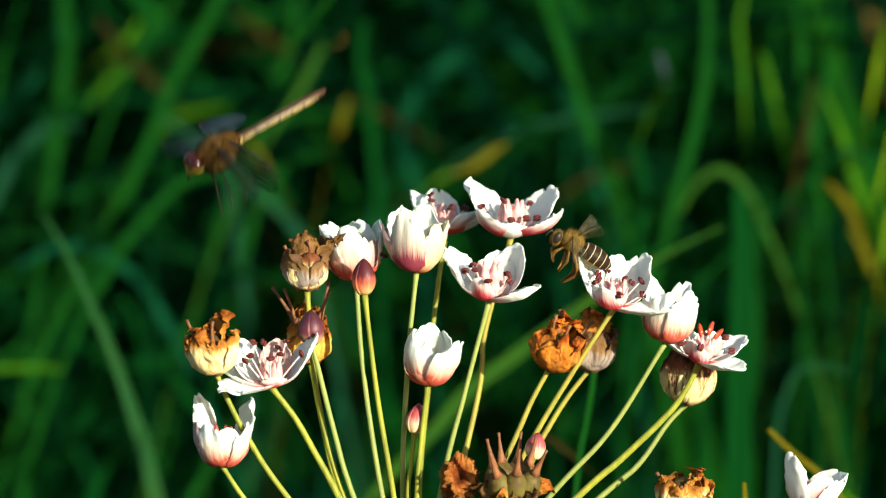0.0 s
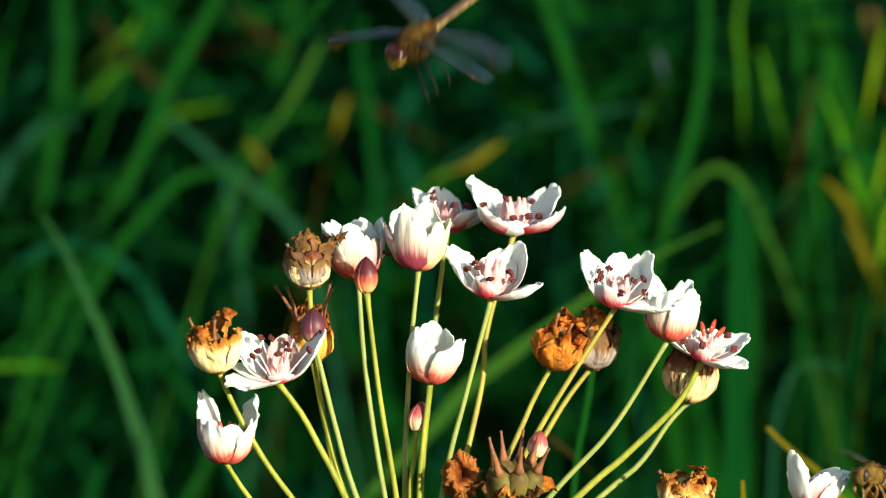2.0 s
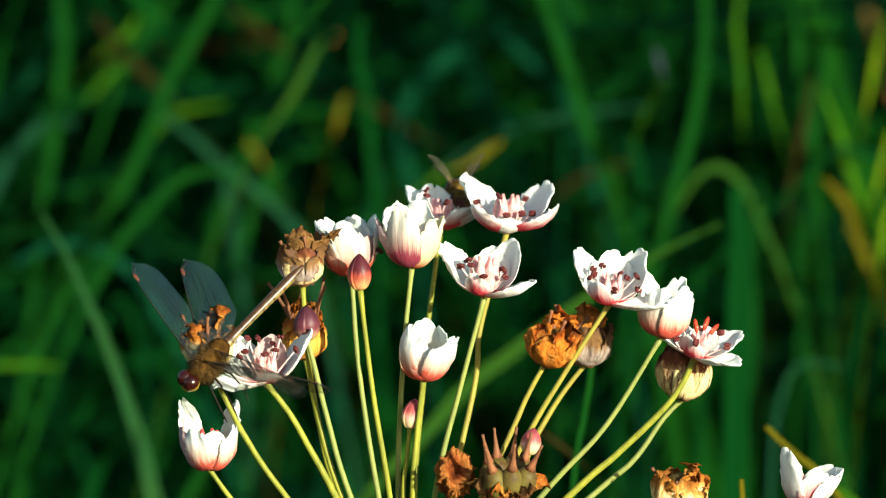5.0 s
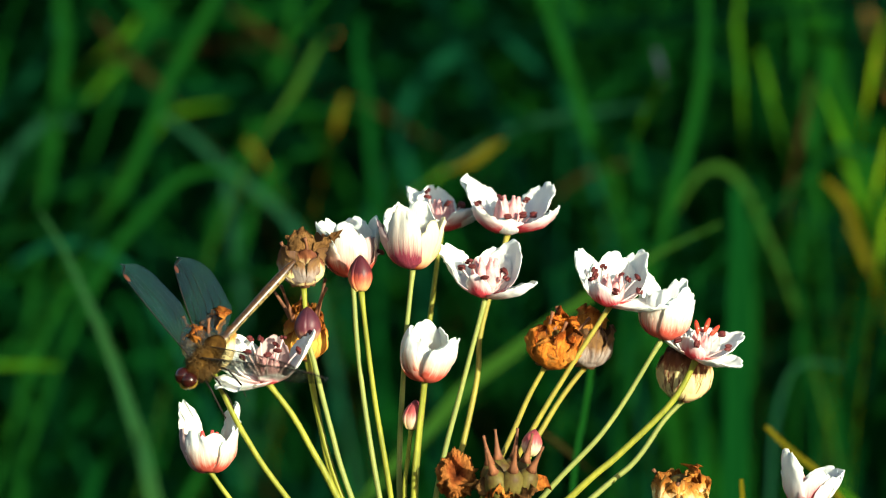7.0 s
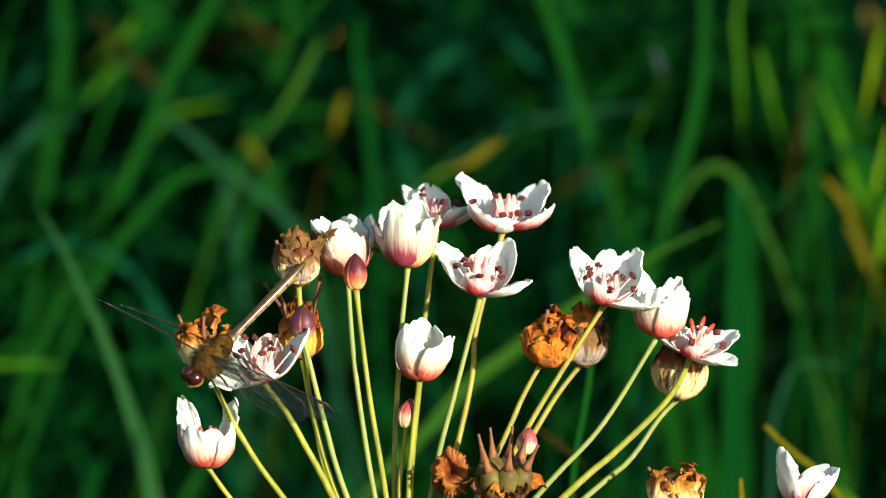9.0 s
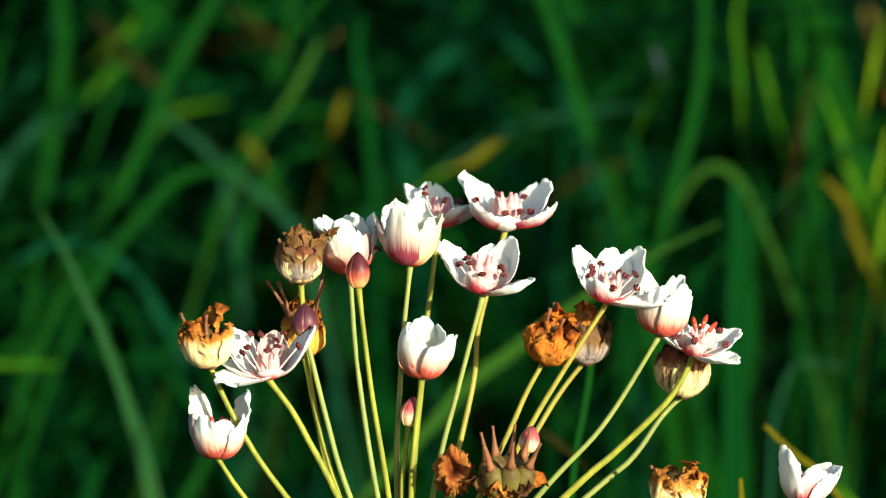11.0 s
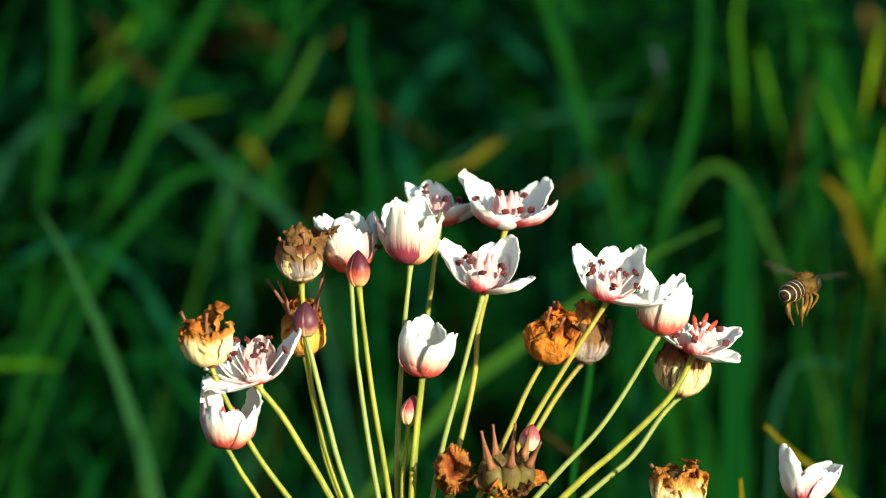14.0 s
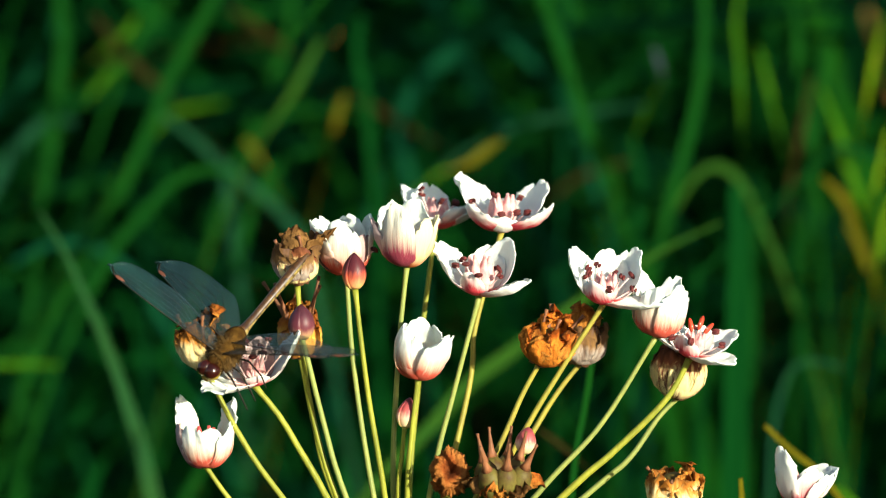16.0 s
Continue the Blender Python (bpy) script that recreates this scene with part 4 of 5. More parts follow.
def grass_field(name, count, area, heights, widths, material, seed, label, leans=(0.15, 0.75)):
    """A stand of tall grass: blades rooted all over the area, arching over one another."""
    rnd = random.Random(seed)
    V, F, T = [], [], []
    for i in range(count):
        x, y = rnd.uniform(*area[0]), rnd.uniform(*area[1])
        if rnd.random() < 0.35 and area[0][0] < 0:
            x *= 0.5
        h = rnd.uniform(*heights)
        a = rnd.uniform(0, 2 * math.pi)
        lean = rnd.uniform(*leans) * h
        d = Vector((math.cos(a), math.sin(a) * 0.5, 0)) * lean
        foot = Vector((x, y, -0.02))
        droop = rnd.choice((0.0, 0.0, 0.12, 0.3)) * h
        pts = [foot, foot + d * 0.15 + Vector((0, 0, h * 0.4)), foot + d * 0.5 + Vector((0, 0, h * 0.78)), foot + d * 1.0 + Vector((0, 0, h - droop * 0.2)), foot + d * 1.5 + Vector((0, 0, h - droop))]
        w = rnd.uniform(*widths)
        face = Vector((rnd.uniform(-1, 1), -1, rnd.uniform(-0.2, 0.6)))
        vs, fs, ts = blade(pts, (w * 0.8, w, w, w * 0.7, w * 0.05), face, seed * 1000 + i, 11, 3)
        k = len(V)
        V += vs
        F += [tuple(j + k for j in q) for q in fs]
        T += ts
    ob = new(name, mesh_of(name, V, F, material, T))
    tagged(ob, label, "grass", "", "stuff")


grass_field("tall_grass", 2100, ((-0.85, 0.85), (0.72, 2.2)), (0.75, 1.25), (0.0020, 0.0052), M_GRASS, 5, "dense stand of tall dark green marsh grass", (0.25, 1.05))
grass_field("tall_grass", 800, ((-1.6, 1.6), (2.0, 4.5)), (0.8, 1.35), (0.003, 0.007), M_GRASS, 6, "tall dark green marsh grass farther back", (0.2, 0.9))
grass_field("short_grass", 500, ((-0.8, 0.8), (0.1, 2.0)), (0.25, 0.6), (0.002, 0.005), M_GRASS, 7, "low green grass round the foot of the rush")
grass_field("fine_grass", 1150, ((-0.6, 0.6), (0.84, 1.5)), (0.74, 1.16), (0.0011, 0.0028), M_GRASS_FINE, 31, "fine crossing blades of green grass", (0.40, 1.0))
# unseen stand added on the sun's side to shade the lower background
grass_field("shading_grass", 520, ((0.24, 0.95), (-0.5, 0.5)), (0.72, 0.93), (0.0025, 0.006), M_GRASS, 15, "tall green grass out of view, added to shade the background", (0.02, 0.10))
grass_field("reed_stalks", 30, ((0.10, 0.36), (0.60, 1.2)), (0.95, 1.4), (0.0010, 0.0022), M_BLADE, 9, "upright green reed stalks in the sun", (0.10, 0.5))
grass_field("tall_grass", 420, ((-2.9, -0.9), (0.9, 4.5)), (0.75, 1.25), (0.003, 0.006), M_GRASS, 21, "tall dark green marsh grass at the side of the stand", (0.2, 0.9))
grass_field("tall_grass", 420, ((-3.2, 3.4), (4.2, 7.5)), (0.8, 1.35), (0.004, 0.008), M_GRASS, 22, "tall dark green marsh grass behind the stand", (0.2, 0.9))
grass_field("low_grass", 2600, ((-3.6, 3.6), (-2.6, 6.0)), (0.12, 0.38), (0.002, 0.005), M_GRASS, 23, "low green grass over the marsh soil", (0.2, 1.2))


# ---- insects ----
M_THORAX = plain("darter_thorax", (0.10, 0.052, 0.011), (0.014, 0.006, 0.003), 420, 0.8, 1.0, 0.0008, 0.0, 0.0, 0.0)
M_HAIR = plain("darter_hair", (0.15, 0.085, 0.022), (0.05, 0.028, 0.009), 700, 0.8)
M_FACE = plain("darter_face", (0.48, 0.34, 0.05), (0.30, 0.16, 0.03), 400, 0.4, 0.3, 0.0002)
M_LEG = plain("insect_leg", (0.014, 0.010, 0.007), (0.007, 0.005, 0.004), 600, 0.6)
M_STIGMA = plain("wing_mark", (0.14, 0.05, 0.03), (0.09, 0.03, 0.02), 600, 0.45)
M_VEIN = plain("wing_vein", (0.035, 0.028, 0.022), (0.018, 0.015, 0.012), 600, 0.5)
M_BLACK = plain("insect_black", (0.035, 0.025, 0.02), (0.018, 0.012, 0.01), 500, 0.4)

n = Nodes("darter_abdomen")
c = n.node("ShaderNodeTexCoord")
sx = n.node("ShaderNodeSeparateXYZ")
n.link(c.outputs["Object"], sx.inputs[0])
across = n.math("ABSOLUTE", sx.outputs[1])
rings = n.math("GREATER_THAN", n.math("FRACT", n.math("MULTIPLY", sx.outputs[0], 270.0)), 0.84)
col = n.mix(n.math("MULTIPLY", n.math("SUBTRACT", n.noise(950, 3), 0.36, True), 3.2, True), (0.092, 0.040, 0.010), (0.016, 0.007, 0.003))
col = n.mix(n.math("MULTIPLY", n.math("GREATER_THAN", across, 0.00068), 0.9), col, (0.035, 0.016, 0.008))
col = n.mix(n.math("MULTIPLY", n.math("GREATER_THAN", across, 0.00092), 0.9), col, (0.25, 0.19, 0.06))
col = n.mix(n.math("MULTIPLY", n.math("SUBTRACT", n.noise(700, 3), 0.5, True), 4.0, True), col, (0.07, 0.032, 0.010))
col = n.mix(n.math("MULTIPLY", rings, 0.8), col, (0.04, 0.018, 0.010))
M_ABDOMEN = n.done(col, 0.36, gloss=0.6)

n = Nodes("darter_eye")
c = n.node("ShaderNodeTexCoord")
sx = n.node("ShaderNodeSeparateXYZ")
n.link(c.outputs["Object"], sx.inputs[0])
low = n.math("MULTIPLY", n.math("SUBTRACT", 0.0009, sx.outputs[2]), 1500.0, True)
M_EYE = n.done(n.mix(low, n.mix(n.noise(500, 2), (0.032, 0.005, 0.003), (0.014, 0.003, 0.002)), (0.30, 0.22, 0.03)), 0.22, gloss=0.5)


def wing_material(name, film, cells, amber, clear=0.62):
    """Clear film with a fine net of veins, amber near the root; mirrors the sky a little."""
    n = Nodes(name)
    s, w, side, chance = n.tint()
    v = n.node("ShaderNodeTexVoronoi", Scale=cells)
    v.feature = "DISTANCE_TO_EDGE"
    c = n.node("ShaderNodeTexCoord")
    m = n.node("ShaderNodeMapping", Scale=(1.0, 0.55, 1.0))
    n.link(c.outputs["Object"], m.inputs["Vector"])
    n.link(m.outputs[0], v.inputs["Vector"])
    net = n.math("LESS_THAN", v.outputs["Distance"], 0.06)
    root = n.math("POWER", n.math("SUBTRACT", 1.0, s, True), 3.0)
    col = n.mix(n.math("MULTIPLY", root, amber), film, (0.55, 0.30, 0.04))
    col = n.mix(n.math("MULTIPLY", net, 0.3), col, (0.05, 0.08, 0.085))
    n.relief(n.math("ADD", v.outputs["Distance"], n.noise(900, 3)), 0.9, 0.0003)
    mat = n.done(col, 0.24, gloss=0.45)
    t = n.node("ShaderNodeBsdfTransparent")
    t.inputs[0].default_value = (0.94, 0.95, 0.93, 1)
    x = n.node("ShaderNodeMixShader")
    n.link(n.math("SUBTRACT", clear, n.math("MULTIPLY", net, 0.10)), x.inputs[0])
    n.link(n.bsdf.outputs[0], x.inputs[1])
    n.link(t.outputs[0], x.inputs[2])
    n.link(x.outputs[0], n.out.inputs["Surface"])
    return mat


# the darter's slate-blue film colour stands in for sky mirrored in clear wings
M_WING = wing_material("darter_wing", (0.020, 0.058, 0.074), 1500, 0.02, 0.78)
M_WING_BEE = wing_material("bee_wing", (0.12, 0.11, 0.07), 500, 0.5, 0.91)


def wing(length, front, back, material, seed, lefthand, dense=18):
    """A wing from its root along +y (left) or -y: front and back edge offsets as functions of the way along."""
    sign = 1 if lefthand else -1

    def spot(s, w):
        f, b = front(s), -back(s)
        x = f + (b - f) * (w + 1) / 2
        z = 0.0006 * math.sin(s * 9 + w * 5) * s * 0.4 - 0.0010 * s * s
        return Vector((x, sign * s * length, z)), Vector((0, 0, 1))
    vs, fs, ts = sheet(dense, 7, spot, 0.00009, lambda s, w, sd: (s, abs(w), sd, 0.5))
    return mesh_of("wing", vs, fs, material, ts)


def edge(length, front, lefthand, r):
    sign = 1 if lefthand else -1
    line = [Vector((front(i / 15), sign * i / 15 * length, -0.0010 * (i / 15) ** 2)) for i in range(16)]
    return mesh_of("leading_edge", *tube(line, r, 6), M_VEIN)


def dragonfly():
    """A darter dragonfly: x forward, z up, origin in the middle of the thorax; 41 mm from face to tail."""
    ob = thing("dragonfly", Matrix(), "brown darter dragonfly with clear wings and red-brown eyes", "dragonfly")
    body = join(ball((0.0002, 0, -0.0006), (0.0048, 0.0033, 0.0042), None, 12, 16), ball((-0.0032, 0, 0.0006), (0.0038, 0.0028, 0.0031), None, 8, 12), ball((0.0042, 0, 0.0004), (0.0020, 0.0019, 0.0022), None, 6, 10))
    part("thorax", mesh_of("thorax", *body, M_THORAX), ob, None, "hairy brown thorax")
    tail = [(-0.0045, 0.0016), (-0.0065, 0.0019), (-0.0085, 0.0014), (-0.012, 0.0012), (-0.016, 0.00125), (-0.021, 0.0014), (-0.026, 0.0015), (-0.0295, 0.0014), (-0.0318, 0.0010), (-0.0332, 0.0007), (-0.0342, 0.0002)]
    fine = []
    for (a, r), (a2, r2) in zip(tail, tail[1:]):
        for k in range(3):
            f = k / 3
            fine.append((a + (a2 - a) * f, (r + (r2 - r) * f) * (1.0 if k else 0.96)))
    part("abdomen", mesh_of("abdomen", *lathe([(a, r * 0.84) for a, r in fine], 14, 0.9), M_ABDOMEN), ob, None, "slender ringed golden-brown abdomen")
    head = part("head", mesh_of("head", *join(ball((0.0068, 0, -0.0004), (0.0016, 0.0022, 0.0020), None, 8, 12), ball((0.0080, 0, -0.0013), (0.0010, 0.0014, 0.0012), None, 6, 10)), M_FACE), ob, None, "yellow-brown face")
    for sgn in (1, -1):
        part("eye", mesh_of("eye", *ball((0.0068, sgn * 0.0010, 0.0004), (0.0021, 0.0021, 0.0023), None, 12, 16), M_EYE), head, None, "glossy dark red compound eye")
    rnd = random.Random(6)
    hair = []
    for k in range(2400):
        d = Vector((rnd.gauss(0, 1), rnd.gauss(0, 1), rnd.gauss(0, 1))).normalized()
        p = Vector((0.0002 + d.x * 0.0046, d.y * 0.0031, -0.0006 + d.z * 0.0040))
        t = (d + Vector((0.3, 0, 0))).normalized()
        a = t.orthogonal().normalized() * 0.00007
        b = t.cross(a)
        hair.append(([p + a, p - a * 0.5 + b, p - a * 0.5 - b, p + t * rnd.uniform(0.0008, 0.0021)], [(0, 1, 3), (1, 2, 3), (2, 0, 3)]))
    part("hair", mesh_of("hair", *join(*hair), M_HAIR), ob, None, "short brown hair on the thorax")
    wings = {}
    for lefthand in (True, False):
        sgn = 1 if lefthand else -1
        for fore in (True, False):
            if fore:
                front = lambda s: 0.0015 - 0.0016 * s ** 2.5 - 0.0035 * max(0, s - 0.93) * 8
                back = lambda s: (0.0012 + 0.0052 * min(1, s * 2.2) ** 0.8) * math.sqrt(max(0.02, 1 - max(0, (s - 0.62) / 0.38) ** 3.6))
                length = 0.0350
            else:
                front = lambda s: 0.0012 - 0.0018 * s ** 2.2 - 0.0035 * max(0, s - 0.93) * 8
                back = lambda s: (0.0036 + 0.0064 * min(1, s * 3.4) ** 0.7 - 0.0014 * s) * math.sqrt(max(0.02, 1 - max(0, (s - 0.50) / 0.50) ** 3.2))
                length = 0.0325
            w = part("wing", wing(length, front, back, M_WING, 0, lefthand), ob, None, "clear net-veined wing")
            part("leading_edge", edge(length * 0.97, front, lefthand, 0.00017), w)
            nerves = []
            for way in (0.16, 0.3, 0.46, 0.64, 0.82):
                line = []
                for i in range(13):
                    u = 0.04 + i / 12 * (0.93 - 0.55 * way * way)
                    a, b = front(u), -back(u)
                    w_at = way * min(1.0, 0.25 + u * 2.0)
                    line.append(Vector((a + (b - a) * w_at, sgn * u * length, -0.0010 * u * u + 0.00006)))
                nerves.append(tube(line, 0.00005, 5))
            part("vein", mesh_of("vein", *join(*nerves), M_VEIN), w, None, "dark veins along the wing")
            mark = Vector((front(0.86) - 0.0004, sgn * length * 0.86, -0.0007))
            part("wing_mark", mesh_of("wing_mark", *ball(mark, (0.0005, 0.0016, 0.00018), None, 6, 8), M_STIGMA), w, None, "dark red-brown mark near the wing tip")
            wings[(lefthand, fore)] = w
    rnd = random.Random(3)
    for sgn in (1, -1):
        for k, x0 in enumerate((0.0030, 0.0012, -0.0008)):
            fwd = (0.0050, 0.0018, -0.0040)[k]
            knots = [Vector(p) for p in ((x0, sgn * 0.0012, -0.0030), (x0 + fwd * 0.3, sgn * (0.0052 if sgn > 0 else 0.0030), -0.0030), (x0 + fwd * 0.45 + 0.0006, sgn * (0.0086 if sgn > 0 else 0.0036), -0.0068), (x0 + fwd * 0.4 + 0.0018, sgn * (0.0112 if sgn > 0 else 0.0034), -0.0100))]
            line = [knots[i // 4].lerp(knots[min(3, i // 4 + 1)], (i % 4) / 4) for i in range(12)]
            part("leg", mesh_of("leg", *tube(line, [0.00030 - 0.000012 * i for i in range(12)], 6), M_LEG), ob, None, "thin black leg")
    return ob, wings


fly, fly_wings = dragonfly()

n = Nodes("bee_abdomen")
c = n.node("ShaderNodeTexCoord")
sx = n.node("ShaderNodeSeparateXYZ")
n.link(c.outputs["Object"], sx.inputs[0])
band = n.math("FRACT", n.math("MULTIPLY", sx.outputs[0], 560.0))
pale = n.math("GREATER_THAN", band, 0.86)
col = n.mix(pale, (0.014, 0.008, 0.005), (0.40, 0.34, 0.24))
under = n.math("LESS_THAN", sx.outputs[2], -0.0016)
col = n.mix(n.math("MULTIPLY", under, 0.7), col, (0.26, 0.16, 0.03))
col = n.mix(n.math("MULTIPLY", n.noise(700, 4), 0.35), col, (0.05, 0.03, 0.012))
M_BEE_BACK = n.done(col, 0.5, gloss=0.1)
M_BEE_LEG = plain("bee_leg", (0.24, 0.12, 0.018), (0.08, 0.036, 0.008), 700, 0.4)
M_FUR = plain("bee_fur", (0.20, 0.125, 0.030), (0.065, 0.038, 0.011), 900, 0.9, 1.0, 0.0006, 0.0, 0.0, 0.0)
M_POLLEN = plain("pollen", (0.34, 0.18, 0.025), (0.24, 0.11, 0.015), 900, 0.8, 0.8, 0.0003)


BEE = 1.12   # a large worker


def honeybee():
    """A honeybee: x forward, z up, origin in the thorax; 13 mm long."""
    ob = thing("honeybee", Matrix(), "brown honeybee with banded abdomen and pollen on its legs", "bee")
    part("thorax", mesh_of("thorax", *ball((0, 0, 0), (0.0029, 0.0026, 0.0026), None, 10, 14), M_FUR), ob, None, "furry tan thorax")
    rnd = random.Random(4)
    hair = []
    for k in range(420):
        d = Vector((rnd.gauss(0, 1), rnd.gauss(0, 1), rnd.gauss(0, 1))).normalized()
        p = Vector((d.x * 0.0028, d.y * 0.0025, d.z * 0.0025))
        t = (d + Vector((-0.5, 0, 0))).normalized()
        a = t.orthogonal().normalized() * 0.00006
        b = t.cross(a)
        hair.append(([p + a, p - a * 0.5 + b, p - a * 0.5 - b, p + t * rnd.uniform(0.0006, 0.0010)], [(0, 1, 3), (1, 2, 3), (2, 0, 3)]))
    part("fur", mesh_of("fur", *join(*hair), M_FUR), ob, None, "short tan fur")
    head = part("head", mesh_of("head", *ball((0.0036, 0, -0.0007), (0.0014, 0.0020, 0.0022), None, 8, 12), M_FUR), ob)
    for sgn in (1, -1):
        part("eye", mesh_of("eye", *ball((0.0036, sgn * 0.0015, -0.0003), (0.0009, 0.0007, 0.0015), None, 6, 10), M_BLACK), head, None, "black oval eye")
        line = spline([(0.0042, sgn * 0.0005, 0.0001), (0.0054, sgn * 0.0008, 0.0004), (0.0062, sgn * 0.0012, -0.0010)], 8)
        part("antenna", mesh_of("antenna", *tube(line, 0.00014, 5), M_BLACK), head)
    prof = [(-0.0022, 0.0006), (-0.0028, 0.0017), (-0.0040, 0.0024), (-0.0060, 0.0026), (-0.0080, 0.0023), (-0.0096, 0.0015), (-0.0106, 0.0003)]
    part("abdomen", mesh_of("abdomen", *lathe(prof, 14, 0.92), M_BEE_BACK), ob, Matrix.Rotation(radians(-8), 4, "Y"), "dark abdomen with pale bands")
    wings = {}
    for lefthand in (True, False):
        for fore in (True, False):
            length = 0.0092 if fore else 0.0064
            front = lambda s: 0.0004 - 0.0006 * s * s
            back = lambda s: (0.0006 + 0.0026 * min(1, s * 1.6)) * math.sqrt(max(0.03, 1 - max(0, (s - 0.6) / 0.4) ** 2))
            w = part("wing", wing(length, front, back, M_WING_BEE, 0, lefthand, 12), ob, None, "smoky clear wing")
            part("leading_edge", edge(length * 0.96, front, lefthand, 0.00010), w)
            wings[(lefthand, fore)] = w
    for sgn in (1, -1):
        for k, x0 in enumerate((0.0014, 0.0, -0.0012)):
            back, drop = (0.0016, -0.0006, -0.0030)[k], (0.60, 0.74, 0.95)[k]
            line = spline([(x0, sgn * 0.0012, -0.0018), (x0 + back * 0.5, sgn * 0.0021, -0.0040 * drop), (x0 + back * 0.9, sgn * 0.0017, -0.0062 * drop), (x0 + back * 0.3, sgn * 0.0010, -0.0096 * drop)], 10)
            fat = 1.5 if k == 2 else 1.0
            leg = part("leg", mesh_of("leg", *tube(line, [fat * r for r in (0.0003, 0.00034, 0.0003, 0.00028, 0.00036, 0.00044, 0.0004, 0.00028, 0.0002, 0.00015)], 6), M_BEE_LEG), ob, None, "amber-brown hanging leg")
            if k == 2:
                part("pollen", mesh_of("pollen", *ball(line[5], (0.0006, 0.0005, 0.0010), None, 5, 8), M_POLLEN), leg, None, "orange lump of pollen")
    for piece in ob.children_recursive:
        piece.data.transform(Matrix.Scale(BEE, 4))
    return ob, wings


bee, bee_wings = honeybee()


# ---- what moves ----
def insect_pose(head, tail, length, nose, deep, lean):
    """Pose of an insect whose face and tail end lie at two places of the grid. lean: degrees its back leans to the viewer; the head comes forward where it is foreshortened."""
    h, t = at(*head, deep), at(*tail, deep)
    flat = (h - t)
    out = math.sqrt(max(0.0, length ** 2 - flat.length ** 2))
    f = (flat + VIEW * out).normalized()
    up = UPWARD - f * UPWARD.dot(f)
    near = VIEW - f * VIEW.dot(f)
    n = (up.normalized() * math.cos(radians(lean)) + near.normalized() * math.sin(radians(lean)))
    n = (n - f * n.dot(f)).normalized()
    m = Matrix((f, n.cross(f), n)).transposed().to_4x4()
    return Matrix.Translation(h - f * nose) @ m


def darter(head, tail, deep=-0.030, lean=60):
    return insect_pose(head, tail, 0.0430, 0.0085, deep, lean)


def apis(x, y, right=-1.0, up=0.1, deep=-0.014, near=0.1, lean=8):
    """Pose of the bee with its thorax at x, y, flying towards (right, up, near)."""
    f = axis_of(right, up, near)
    u = UPWARD - f * UPWARD.dot(f)
    v = VIEW - f * VIEW.dot(f)
    if v.length < 0.05:
        v = ASIDE
    n = u.normalized() * math.cos(radians(lean)) + v.normalized() * math.sin(radians(lean))
    n = (n - f * n.dot(f)).normalized()
    return Matrix.Translation(at(x, y, deep)) @ Matrix((f, n.cross(f), n)).transposed().to_4x4()


def sway_pose(t, dx, dy):
    return Matrix.Translation(ROOT + (ASIDE * dx - UPWARD * dy) * STEP + drift(t))


def nod(degrees):
    """A flower's stalk turned about the hub, anticlockwise to the viewer."""
    return Matrix.Translation(HUB - ROOT) @ Matrix.Rotation(radians(degrees), 4, VIEW)


def wing_to(body, root, lefthand, length, tip, chord):
    """Pose of a wing in its body's space: its tip at a place of the grid, its front edge towards chord (right, up, near); sign of tip[2]: towards the viewer or away."""
    base = body @ Vector(root)
    mark = at(tip[0], tip[1], (base - EYE).dot(AHEAD) - REACH)
    flat = mark - base
    span = (flat + VIEW * (tip[2] * math.sqrt(max(0.0, length ** 2 - flat.length ** 2)))).normalized()
    y = span if lefthand else -span
    x = axis_of(*chord)
    x = (x - y * x.dot(y)).normalized()
    turn = Matrix((x, y, x.cross(y))).transposed()
    return Matrix.Translation(root) @ (body.to_3x3().inverted() @ turn).to_4x4()


def beats(spans, taken, lefthand, fore, root, low, high):
    """Rows of a beating wing within the spans of flight, clear of the times already taken."""
    sgn = 1 if lefthand else -1
    rows = []
    for i in range(int(16 * FPS) + 1):
        t = i / FPS
        if i % 3 == 0 or not any(a <= t <= b for a, b in spans) or any(abs(t - q) < 1.6 / FPS for q in taken):
            continue
        down = (i % 3 == 1) == fore
        rows.append((t, pose(*root, sgn * (low if down else high), 12 if down else -12, -sgn * (4 if fore else -4))))
    return rows


def eased(rows):
    """The rows, with steps put in between where a thing turns far from one row to the next."""
    out = rows[:1]
    for (t0, a), (t1, b) in zip(rows, rows[1:]):
        p, q = a.to_quaternion(), b.to_quaternion()
        turn = math.degrees(2 * math.acos(min(1.0, abs(p.dot(q)))))
        steps = min(int(turn // 78) + 1, max(1, round((t1 - t0) * FPS)))
        for k in range(1, steps):
            f = k / steps
            out.append((t0 + (t1 - t0) * f, Matrix.Translation(a.translation.lerp(b.translation, f)) @ p.slerp(q, f).to_matrix().to_4x4()))
        out.append((t1, b))
    return out


def filled(rows):
    """The rows in order, carried on to the clip's start and end."""
    rows = eased(sorted(rows, key=lambda r: r[0]))
    if rows[0][0] > 0:
        rows.insert(0, (0.0, rows[0][1]))
    if rows[-1][0] < 16:
        rows.append((16.0, rows[-1][1]))
    return rows


